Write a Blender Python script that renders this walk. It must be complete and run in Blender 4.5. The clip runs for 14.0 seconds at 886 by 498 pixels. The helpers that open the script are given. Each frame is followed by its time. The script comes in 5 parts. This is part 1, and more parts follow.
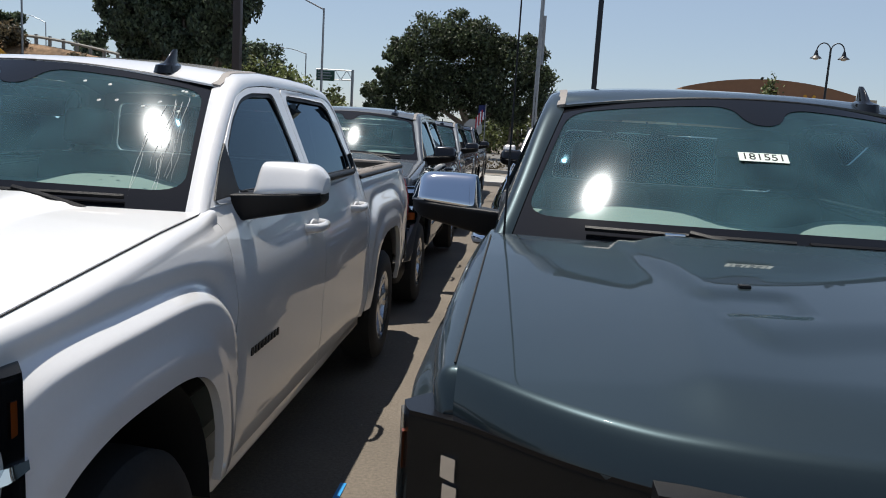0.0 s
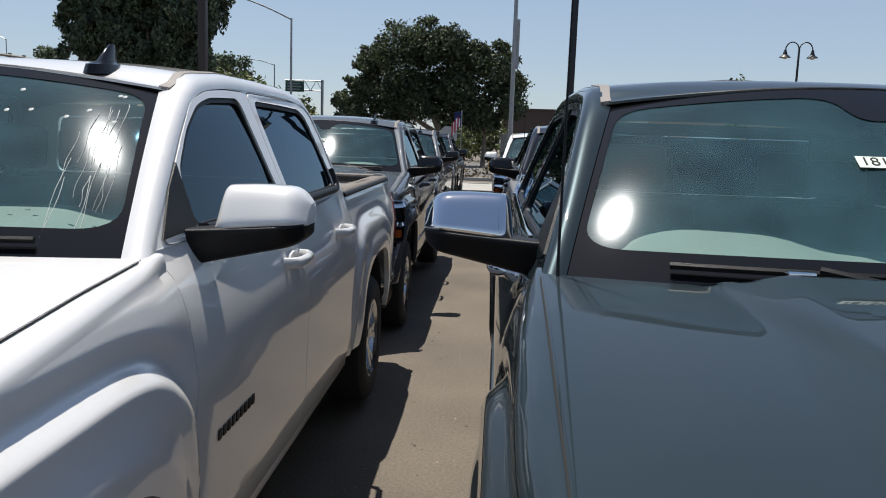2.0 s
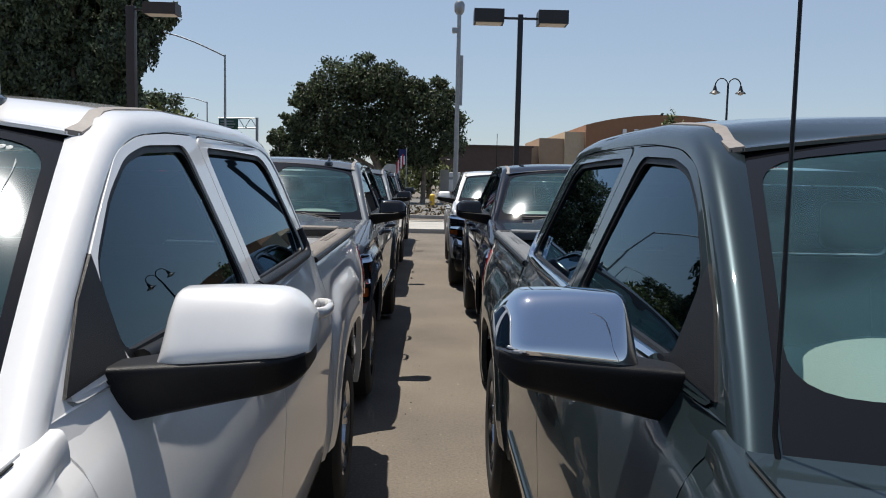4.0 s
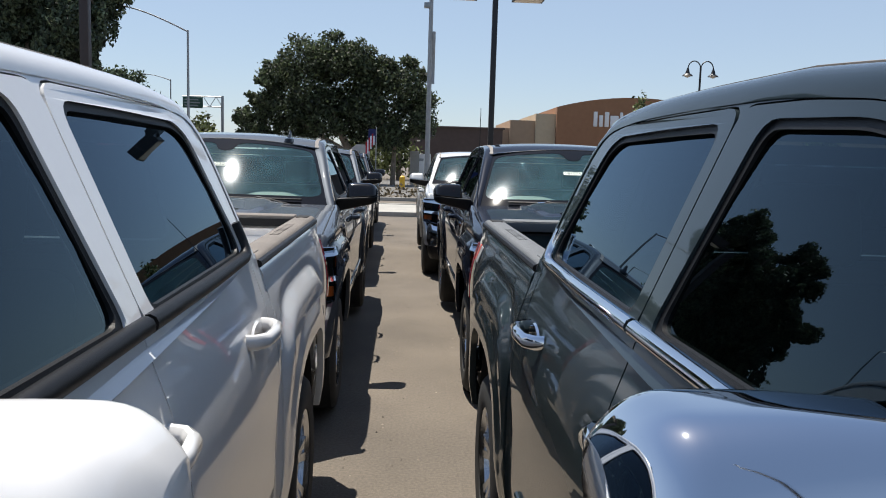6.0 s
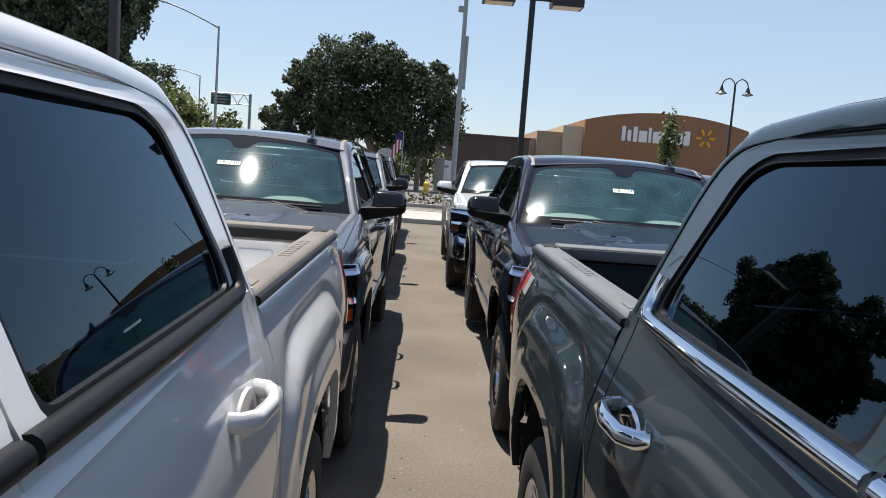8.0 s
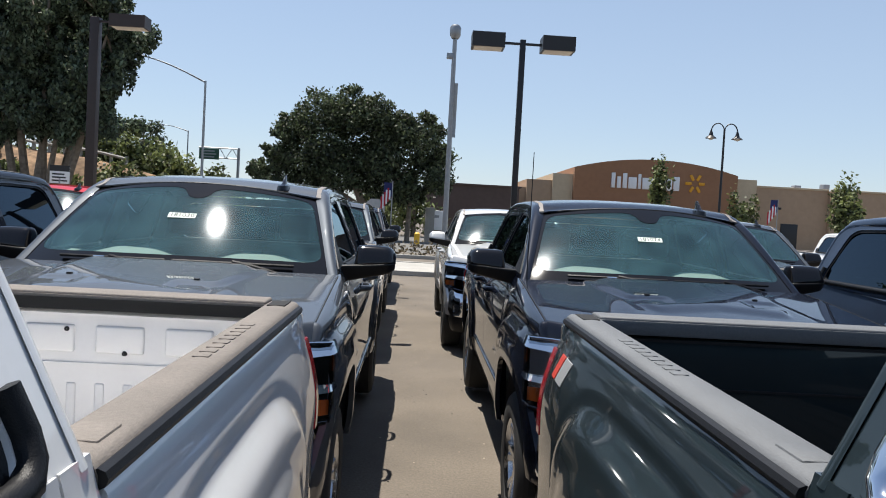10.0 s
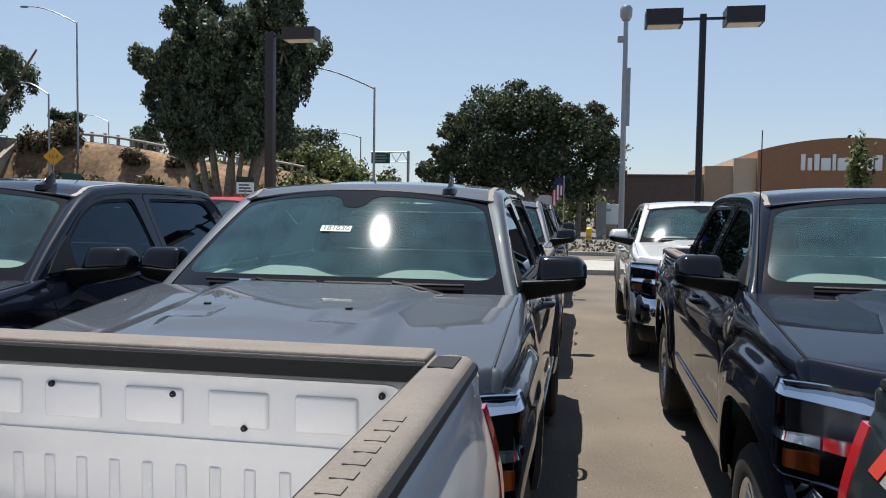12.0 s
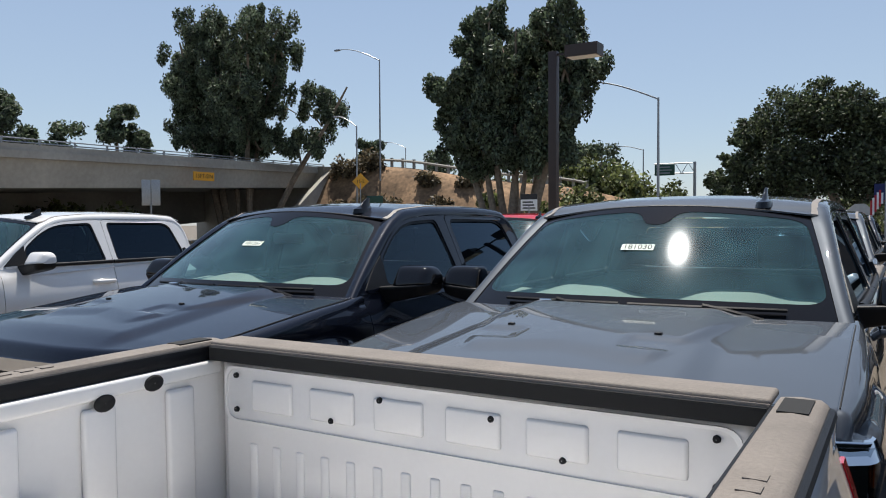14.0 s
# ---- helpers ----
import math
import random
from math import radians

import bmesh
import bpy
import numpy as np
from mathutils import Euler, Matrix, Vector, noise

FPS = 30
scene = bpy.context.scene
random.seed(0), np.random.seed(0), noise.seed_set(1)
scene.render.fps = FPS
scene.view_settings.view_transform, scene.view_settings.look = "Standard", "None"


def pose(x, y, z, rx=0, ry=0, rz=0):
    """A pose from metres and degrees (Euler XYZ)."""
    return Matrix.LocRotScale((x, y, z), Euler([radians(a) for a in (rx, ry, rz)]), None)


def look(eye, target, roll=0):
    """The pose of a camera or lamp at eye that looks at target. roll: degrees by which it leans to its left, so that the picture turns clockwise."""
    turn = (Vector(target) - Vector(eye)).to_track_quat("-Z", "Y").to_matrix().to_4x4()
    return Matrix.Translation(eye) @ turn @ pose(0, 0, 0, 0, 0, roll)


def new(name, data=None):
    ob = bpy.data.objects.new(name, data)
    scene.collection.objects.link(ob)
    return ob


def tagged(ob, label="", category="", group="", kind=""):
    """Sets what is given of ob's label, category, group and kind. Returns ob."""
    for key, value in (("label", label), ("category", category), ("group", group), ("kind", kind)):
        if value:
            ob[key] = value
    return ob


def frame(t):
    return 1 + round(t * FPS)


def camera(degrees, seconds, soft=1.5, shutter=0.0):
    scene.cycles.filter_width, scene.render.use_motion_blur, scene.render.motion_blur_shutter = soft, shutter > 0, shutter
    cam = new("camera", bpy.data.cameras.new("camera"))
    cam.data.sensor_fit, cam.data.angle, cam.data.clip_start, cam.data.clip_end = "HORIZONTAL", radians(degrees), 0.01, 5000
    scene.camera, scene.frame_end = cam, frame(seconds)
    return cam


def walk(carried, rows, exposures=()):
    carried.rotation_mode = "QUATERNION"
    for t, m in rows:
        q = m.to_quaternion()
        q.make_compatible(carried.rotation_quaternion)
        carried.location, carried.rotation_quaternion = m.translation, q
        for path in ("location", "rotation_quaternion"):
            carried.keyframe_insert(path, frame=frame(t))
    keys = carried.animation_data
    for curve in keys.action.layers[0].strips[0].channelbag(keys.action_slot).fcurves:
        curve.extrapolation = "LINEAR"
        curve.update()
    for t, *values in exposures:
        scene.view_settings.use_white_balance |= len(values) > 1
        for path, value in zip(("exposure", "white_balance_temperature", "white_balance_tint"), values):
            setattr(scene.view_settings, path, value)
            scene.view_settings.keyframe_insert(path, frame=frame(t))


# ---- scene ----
cam = camera(59.7, 14.0, 1.0)
PATH = [
    (0, (0.234, -0.584, 1.702), (0.043, 1.384, 1.407), 3.5),
    (0.5, (0.211, -0.437, 1.673), (0.004, 1.53, 1.373), 2.8),
    (1, (0.209, -0.246, 1.69), (0.001, 1.721, 1.39), 1.3),
    (1.5, (0.175, -0.122, 1.684), (-0.021, 1.846, 1.383), 1.5),
    (2, (0.032, 0.061, 1.698), (-0.095, 2.038, 1.426), 2.0),
    (2.5, (-0.071, 0.242, 1.696), (-0.176, 2.221, 1.427), 2.5),
    (3, (-0.109, 0.491, 1.715), (-0.205, 2.474, 1.475), 1.7),
    (3.5, (-0.153, 0.693, 1.74), (-0.236, 2.684, 1.568), 1.0),
    (4, (-0.282, 0.863, 1.758), (-0.251, 2.856, 1.581), 1.3),
    (4.2, (-0.316, 0.917, 1.755), (-0.229, 2.907, 1.574), 1.6),
    (6.3, (-0.332, 1.843, 1.741), (-0.214, 3.826, 1.519), 1.9),
    (6.5, (-0.349, 1.941, 1.738), (-0.24, 3.927, 1.525), 2.5),
    (7, (-0.374, 2.17, 1.733), (-0.321, 4.16, 1.545), 3.3),
    (7.5, (-0.399, 2.27, 1.733), (-0.343, 4.258, 1.528), 3.5),
    (8, (-0.397, 2.338, 1.755), (-0.337, 4.326, 1.549), 4.3),
    (8.5, (-0.392, 2.509, 1.766), (-0.318, 4.501, 1.594), 5.6),
    (8.7, (-0.423, 2.601, 1.779), (-0.352, 4.596, 1.674), 5.3),
    (10.8, (-0.402, 3.643, 1.73), (-0.334, 5.641, 1.655), 2.4),
    (11, (-0.423, 3.739, 1.764), (-0.362, 5.736, 1.678), 2.2),
    (11.5, (-0.44, 3.971, 1.792), (-0.541, 5.966, 1.694), 1.7),
    (12, (-0.535, 4.068, 1.789), (-0.894, 6.032, 1.688), 0.8),
    (12.5, (-0.651, 4.124, 1.789), (-1.297, 6.013, 1.68), 0.5),
    (13, (-0.668, 4.149, 1.805), (-1.6, 5.916, 1.708), -0.1),
    (13.5, (-0.662, 4.162, 1.802), (-1.694, 5.873, 1.732), -0.3),
    (14, (-0.659, 4.136, 1.805), (-1.688, 5.849, 1.74), -0.3),
]
walk(cam, [(t, look(eye, target, roll)) for t, eye, target, roll in PATH], [(0, 0.45), (4, 0.46), (6.5, 0.78), (8, 0.86), (11.5, 0.7), (14, 0.58)])

# ---- sky and sun ----
SUN = Vector((-0.165, 0.265, 0.945)).normalized()
world = bpy.data.worlds.new("sky")
scene.world = world
world.use_nodes = True
wn = world.node_tree.nodes
sky = wn.new("ShaderNodeTexSky")
sky.sky_type, sky.sun_disc = "NISHITA", False
sky.sun_elevation = math.asin(SUN.z)
sky.sun_rotation = math.atan2(SUN.x, SUN.y)
sky.air_density, sky.dust_density, sky.ozone_density = 1.0, 0.35, 1.5
haze = wn.new("ShaderNodeMix")
haze.data_type = "RGBA"
rise = wn.new("ShaderNodeSeparateXYZ")
thin = wn.new("ShaderNodeMapRange")
thin.inputs[1].default_value, thin.inputs[2].default_value = 0.2, 0.65
thin.inputs[3].default_value, thin.inputs[4].default_value = 0.5, 0.1
world.node_tree.links.new(wn.new("ShaderNodeTexCoord").outputs["Generated"], rise.inputs[0])
world.node_tree.links.new(rise.outputs[2], thin.inputs[0])
world.node_tree.links.new(thin.outputs[0], haze.inputs[0])
haze.inputs[7].default_value = (4.0, 4.85, 6.2, 1)
world.node_tree.links.new(sky.outputs[0], haze.inputs[6])
world.node_tree.links.new(haze.outputs[2], wn["Background"].inputs[0])
wn["Background"].inputs[1].default_value = 0.077
sun = new("sun", bpy.data.lights.new("sun", "SUN"))
sun.data.energy, sun.data.angle, sun.data.color = 4.6, radians(0.53), (1.0, 0.95, 0.87)
sun.matrix_world = look(SUN * 100, (0, 0, 0))

# ---- materials ----
def material(name, color, rough=0.5, metal=0.0, coat=0.0, grain=0.0, scale=40.0, bump=0.0, bump_scale=80.0, stain=0.0, stain_scale=1.5, spec=0.5, island=0.0):
    m = bpy.data.materials.new(name)
    m.use_nodes = True
    t = m.node_tree
    b = t.nodes["Principled BSDF"]
    b.inputs["Roughness"].default_value, b.inputs["Metallic"].default_value = rough, metal
    b.inputs["Coat Weight"].default_value, b.inputs["Coat Roughness"].default_value = coat, 0.015
    b.inputs["Specular IOR Level"].default_value = spec
    co = t.nodes.new("ShaderNodeTexCoord").outputs["Object"]
    base = t.nodes.new("ShaderNodeRGB")
    base.outputs[0].default_value = (*color, 1)
    out = base.outputs[0]

    def vary(out, amount, fac):
        r = t.nodes.new("ShaderNodeMapRange")
        r.inputs["To Min"].default_value, r.inputs["To Max"].default_value = 1 - amount, 1 + amount
        r.inputs["From Min"].default_value, r.inputs["From Max"].default_value = 0.3, 0.7
        r.clamp = False
        t.links.new(fac, r.inputs["Value"])
        mul = t.nodes.new("ShaderNodeVectorMath")
        mul.operation = "SCALE"
        t.links.new(out, mul.inputs[0])
        t.links.new(r.outputs[0], mul.inputs["Scale"])
        return mul.outputs[0]

    def noisy(sc, detail=4.0):
        n = t.nodes.new("ShaderNodeTexNoise")
        n.inputs["Scale"].default_value, n.inputs["Detail"].default_value = sc, detail
        t.links.new(co, n.inputs["Vector"])
        return n.outputs["Fac"]
    if grain:
        out = vary(out, grain, noisy(scale))
    if stain:
        out = vary(out, stain, noisy(stain_scale, 6.0))
    if island:
        g = t.nodes.new("ShaderNodeNewGeometry")
        out = vary(out, island, g.outputs["Random Per Island"])
    t.links.new(out, b.inputs["Base Color"])
    if bump:
        bp = t.nodes.new("ShaderNodeBump")
        bp.inputs["Strength"].default_value, bp.inputs["Distance"].default_value = bump, 0.01
        t.links.new(noisy(bump_scale), bp.inputs["Height"])
        t.links.new(bp.outputs[0], b.inputs["Normal"])
    return m


def car_paint(name, color, metal=0.6, rough=0.42, ior=1.4):
    m = material(name, color, rough=rough, metal=metal, coat=1.0, grain=0.06, scale=900.0, stain=0.05, stain_scale=3.0, spec=0.02)
    m.node_tree.nodes["Principled BSDF"].inputs["Coat IOR"].default_value = ior
    return m


def glass(name, tint, rough=0.0, dust_haze=0.04, sheen=(0.9, 0.95, 1.0), ior=1.52):
    m = bpy.data.materials.new(name)
    m.use_nodes = True
    t = m.node_tree
    t.nodes.remove(t.nodes["Principled BSDF"])
    tr, gl, mx = t.nodes.new("ShaderNodeBsdfTransparent"), t.nodes.new("ShaderNodeBsdfGlossy"), t.nodes.new("ShaderNodeMixShader")
    fr = t.nodes.new("ShaderNodeFresnel")
    fr.inputs["IOR"].default_value = ior
    tr.inputs[0].default_value = (*tint, 1)
    gl.inputs["Roughness"].default_value = rough
    gl.inputs["Color"].default_value = (*sheen, 1)
    t.links.new(fr.outputs[0], mx.inputs[0])
    t.links.new(tr.outputs[0], mx.inputs[1])
    t.links.new(gl.outputs[0], mx.inputs[2])
    last = mx.outputs[0]
    # Teal diffuse share: faint dust plus painted haze of dash and sky reflections.
    if dust_haze:
        df, m2 = t.nodes.new("ShaderNodeBsdfDiffuse"), t.nodes.new("ShaderNodeMixShader")
        df.inputs[0].default_value = (0.24, 0.55, 0.62, 1)
        n = t.nodes.new("ShaderNodeTexNoise")
        n.inputs["Scale"].default_value = 5.0
        t.links.new(t.nodes.new("ShaderNodeTexCoord").outputs["Object"], n.inputs["Vector"])
        k = t.nodes.new("ShaderNodeMath")
        k.operation, k.inputs[1].default_value = "MULTIPLY", dust_haze * 2
        t.links.new(n.outputs["Fac"], k.inputs[0])
        t.links.new(k.outputs[0], m2.inputs[0])
        t.links.new(last, m2.inputs[1])
        t.links.new(df.outputs[0], m2.inputs[2])
        last = m2.outputs[0]
    t.links.new(last, t.nodes["Material Output"].inputs[0])
    return m


def leaf_material(name, color):
    """Leaves let part of the light through."""
    m = material(name, color, rough=0.6, grain=0.25, scale=0.8, island=0.35)
    t = m.node_tree
    b = t.nodes["Principled BSDF"]
    tr, mx = t.nodes.new("ShaderNodeBsdfTranslucent"), t.nodes.new("ShaderNodeMixShader")
    mx.inputs[0].default_value = 0.3
    t.links.new(b.inputs["Base Color"].links[0].from_socket, tr.inputs[0])
    t.links.new(b.outputs[0], mx.inputs[1])
    t.links.new(tr.outputs[0], mx.inputs[2])
    t.links.new(mx.outputs[0], t.nodes["Material Output"].inputs[0])
    return m


WHITE_PAINT = material("white_paint", (0.73, 0.72, 0.71), rough=0.3, coat=1.0, grain=0.01, scale=60, stain=0.03, stain_scale=2.5)
PEARL_PAINT = car_paint("silver_paint", (0.55, 0.55, 0.54), 0.5)
SLATE_PAINT = car_paint("slate_paint", (0.022, 0.033, 0.038), 0.4, 0.36, 1.4)
GREY_PAINT = car_paint("grey_paint", (0.062, 0.07, 0.082), 0.35, 0.5)
NIGHT_PAINT = car_paint("night_blue_paint", (0.006, 0.008, 0.015), 0.15)
DARK_PAINT = car_paint("dark_blue_paint", (0.03, 0.045, 0.075), 0.6)
RED_PAINT = car_paint("red_paint", (0.35, 0.015, 0.02), 0.3)
CHROME = material("chrome", (0.75, 0.77, 0.8), rough=0.04, metal=1.0)
ALLOY = material("alloy", (0.55, 0.56, 0.58), rough=0.22, metal=1.0, grain=0.05)
BLACK_GLOSS = material("black_gloss_plastic", (0.006, 0.006, 0.007), rough=0.1, spec=0.45)
FRIT = material("black_glass_border", (0.008, 0.008, 0.009), rough=0.03, spec=0.35)
BLACK = material("black_plastic", (0.007, 0.007, 0.008), rough=0.45, spec=0.25, grain=0.1, scale=300, bump=0.15, bump_scale=400)
DUSTY = material("faded_plastic", (0.165, 0.143, 0.124), rough=0.75, grain=0.12, scale=120, stain=0.15, stain_scale=6, bump=0.3, bump_scale=300)
GREY_CAP = material("grey_plastic", (0.11, 0.115, 0.12), rough=0.6, grain=0.08, scale=150, stain=0.1, stain_scale=5, bump=0.3, bump_scale=300)
LINER = material("bed_liner", (0.012, 0.012, 0.013), rough=0.85, grain=0.2, scale=200, bump=0.5, bump_scale=250)
RUBBER = material("tyre_rubber", (0.018, 0.018, 0.018), rough=0.8, grain=0.15, scale=60, stain=0.2, stain_scale=4)
UNDER = material("underbody", (0.01, 0.01, 0.01), rough=0.9)
TRIM = material("brown_trim", (0.2, 0.175, 0.155), rough=0.5, grain=0.1, scale=80)
WINDSHIELD = glass("windshield_glass", (0.62, 0.82, 0.78), 0.06, 0.075)
# The blue sheen colours the panes' reflections to deepen the mirrored sky.
FRONT_TINT = glass("side_glass", (0.1, 0.15, 0.155), 0.0, 0.0, (0.66, 0.86, 1.0))
TINTED = glass("tinted_glass", (0.014, 0.024, 0.034), 0.0, 0.0, (0.62, 0.82, 1.0))
LENS = glass("lamp_lens", (0.75, 0.78, 0.8), 0.0, 0.0, ior=1.25)
AMBER = material("amber_lens", (0.26, 0.06, 0.012), rough=0.1, coat=1.0)
RED_LENS = material("red_lens", (0.45, 0.015, 0.02), rough=0.1, coat=1.0)
CABIN = material("cabin_plastic", (0.17, 0.19, 0.175), rough=0.7, grain=0.06, scale=150, bump=0.2, bump_scale=200)
DASH = material("dash_top", (0.19, 0.21, 0.195), rough=0.65, grain=0.06, scale=150, bump=0.2, bump_scale=200)
SEAT = material("seat_cloth", (0.05, 0.052, 0.055), rough=0.9, grain=0.15, scale=300)
HEADLINER = material("headliner", (0.16, 0.16, 0.155), rough=0.95)
PAPER = material("paper", (0.72, 0.78, 0.7), rough=0.8)
INK = material("ink", (0.015, 0.02, 0.015), rough=0.8)
DECAL_RED = material("decal_red", (0.55, 0.05, 0.03), rough=0.4)
DECAL_GREY = material("decal_grey", (0.3, 0.3, 0.3), rough=0.4)
LAMP_BOWL = material("lamp_bowl", (0.006, 0.006, 0.007), rough=0.2, spec=0.25)
BRIGHT_BOWL = material("bright_lamp_bowl", (0.22, 0.22, 0.24), rough=0.12, metal=1.0)
SOAP = material("dried_soap", (0.5, 0.52, 0.5), rough=0.8, grain=0.2, scale=200)


# ---- mesh helpers ----
MESHES = {}


def smooth(a, b, v):
    k = min(1.0, max(0.0, (v - a) / (b - a)))
    return k * k * (3 - 2 * k)


def table(rows, v):
    if v <= rows[0][0]:
        return rows[0][1]
    for (a, p), (b, q) in zip(rows, rows[1:]):
        if v <= b:
            return p + (q - p) * (v - a) / (b - a)
    return rows[-1][1]


def curve(rows, v):
    """Like table, with rounded bends."""
    return (table(rows, v - 0.035) + 2 * table(rows, v) + table(rows, v + 0.035) + 2 * table(rows, v - 0.017) + 2 * table(rows, v + 0.017)) / 8


def part(name, bm, mat, parent=None, label="", flat=False, key="", m=None):
    """One mesh object; bm is a bmesh, a (verts, faces) pair or None for a mesh already kept under key."""
    if key and key in MESHES:
        me = MESHES[key]
    else:
        me = bpy.data.meshes.new(name)
        if isinstance(bm, tuple):
            me.from_pydata([tuple(v) for v in bm[0]], [], bm[1])
        else:
            bmesh.ops.recalc_face_normals(bm, faces=bm.faces)
            bm.to_mesh(me)
            bm.free()
        if not flat:
            me.shade_smooth()
            me.set_sharp_from_angle(angle=radians(38))
        me.materials.append(mat)
        if key:
            MESHES[key] = me
    ob = new(name, me)
    if me.materials[0] != mat:
        ob.material_slots[0].link = "OBJECT"
        ob.material_slots[0].material = mat
    if parent is not None:
        ob.parent = parent
    if m is not None:
        ob.matrix_local = m
    if label:
        ob["label"] = label
    return ob


def empty(name, m, label, category, group=""):
    ob = new(name)
    ob.matrix_world = m
    return tagged(ob, label, category, group)


def box(bm, x0, x1, y0, y1, z0, z1, bevel=0.0, seg=2):
    r = bmesh.ops.create_cube(bm, size=1, matrix=Matrix.LocRotScale(((x0 + x1) / 2, (y0 + y1) / 2, (z0 + z1) / 2), None, (x1 - x0, y1 - y0, z1 - z0)))
    if bevel:
        es = {e for v in r["verts"] for e in v.link_edges}
        bmesh.ops.bevel(bm, geom=list(es), offset=bevel, segments=seg, affect="EDGES", profile=0.5)
    return bm


def boxed(*a, **k):
    return box(bmesh.new(), *a, **k)


def grid(f, us, vs):
    """A sheet of points f(u, v)."""
    vv = [f(u, v) for v in vs for u in us]
    n = len(us)
    ff = [(j * n + i, j * n + i + 1, (j + 1) * n + i + 1, (j + 1) * n + i) for j in range(len(vs) - 1) for i in range(n - 1)]
    return vv, ff


def sheet(f, us, vs, thick=(0, 0, 0)):
    """A sheet with its rim folded in by the vector thick."""
    vv, ff = grid(f, us, vs)
    if any(thick):
        n, k = len(us), len(vs)
        rim = [i for i in range(n)] + [j * n + n - 1 for j in range(1, k)] + [(k - 1) * n + i for i in range(n - 2, -1, -1)] + [j * n for j in range(k - 2, 0, -1)]
        o = len(vv)
        vv += [Vector(vv[i]) + Vector(thick) for i in rim]
        ff += [(rim[i], rim[(i + 1) % len(rim)], o + (i + 1) % len(rim), o + i) for i in range(len(rim))]
    bm = bmesh.new()
    vs_ = [bm.verts.new(v) for v in vv]
    for q in ff:
        try:
            bm.faces.new([vs_[i] for i in q])
        except ValueError:
            pass
    return bm


def lin(a, b, n):
    return [a + (b - a) * i / (n - 1) for i in range(n)]


def rounded(poly, r=0.03, n=4):
    """The outline with its corners cut round."""
    out = []
    for i, p in enumerate(poly):
        p = Vector(p)
        a, b = Vector(poly[i - 1]), Vector(poly[(i + 1) % len(poly)])
        da, db = (a - p), (b - p)
        ra, rb = min(r, da.length * 0.45), min(r, db.length * 0.45)
        s, e = p + da.normalized() * ra, p + db.normalized() * rb
        for k in range(n + 1):
            t = k / n
            out.append(s * (1 - t) ** 2 + p * 2 * t * (1 - t) + e * t * t)
    return out


def dense(poly, step=0.08):
    out = []
    for i, p in enumerate(poly):
        q = Vector(poly[(i + 1) % len(poly)])
        n = max(1, int((q - Vector(p)).length / step))
        out += [Vector(p).lerp(q, k / n) for k in range(n)]
    return out


def grown(poly, d):
    """The outline moved outwards by d (inwards where d is below 0)."""
    area = sum(poly[i - 1][0] * p[1] - p[0] * poly[i - 1][1] for i, p in enumerate(poly))
    s = 1 if area > 0 else -1
    out = []
    for i, p in enumerate(poly):
        p = Vector(p)
        a, b = (p - Vector(poly[i - 1])).normalized(), (Vector(poly[(i + 1) % len(poly)]) - p).normalized()
        n = Vector((a.y + b.y, -a.x - b.x))
        if n.length < 1e-6:
            n = Vector((a.y, -a.x))
        n.normalize()
        c = max(0.5, n.dot(Vector((a.y, -a.x))))
        out.append(p + n * (s * d / c))
    return out


def plate(outer, holes, f, thick=(0, 0, 0)):
    """A plate cut from an outline with holes, laid onto the surface f(a, b), and folded in at its rims."""
    from mathutils.geometry import tessellate_polygon
    loops = [[Vector((p[0], p[1], 0)) for p in lp] for lp in [outer] + holes]
    tris = tessellate_polygon(loops)
    flat = [p for lp in loops for p in lp]
    bm = bmesh.new()
    top = [bm.verts.new(f(p[0], p[1])) for p in flat]
    for t in tris:
        try:
            bm.faces.new([top[i] for i in t])
        except ValueError:
            pass
    if any(thick):
        low = [bm.verts.new(v.co + Vector(thick)) for v in top]
        k = 0
        for lp in loops:
            n = len(lp)
            for i in range(n):
                a, b = k + i, k + (i + 1) % n
                bm.faces.new([top[a], top[b], low[b], low[a]])
            k += n
    return bm


def lathe(profile, n=32, axis="x"):
    """Turns (along, radius) pairs round the axis."""
    vv, ff = [], []
    for a, r in profile:
        for i in range(n):
            c, s = r * math.cos(2 * math.pi * i / n), r * math.sin(2 * math.pi * i / n)
            vv.append({"x": (a, c, s), "y": (c, a, s), "z": (c, s, a)}[axis])
    for j in range(len(profile) - 1):
        for i in range(n):
            k = (i + 1) % n
            ff.append((j * n + i, j * n + k, (j + 1) * n + k, (j + 1) * n + i))
    return vv, ff


def tube(points, r, n=8, taper=1.0):
    """A round bar along points, with radius r to r * taper."""
    pts = [Vector(p) for p in points]
    vv, ff = [], []
    for j, p in enumerate(pts):
        d = (pts[min(j + 1, len(pts) - 1)] - pts[max(j - 1, 0)]).normalized()
        a = d.orthogonal().normalized() if j == 0 else (a - d * a.dot(d)).normalized()
        b = d.cross(a)
        rr = r * (1 + (taper - 1) * j / max(1, len(pts) - 1))
        vv += [p + (a * math.cos(2 * math.pi * i / n) + b * math.sin(2 * math.pi * i / n)) * rr for i in range(n)]
    for j in range(len(pts) - 1):
        for i in range(n):
            k = (i + 1) % n
            ff.append((j * n + i, j * n + k, (j + 1) * n + k, (j + 1) * n + i))
    ff += [tuple(range(n - 1, -1, -1)), tuple(range(len(vv) - n, len(vv)))]
    return vv, ff


def joined(*pairs):
    vv, ff = [], []
    for v, f in pairs:
        o = len(vv)
        vv += list(v)
        ff += [tuple(i + o for i in q) for q in f]
    return vv, ff


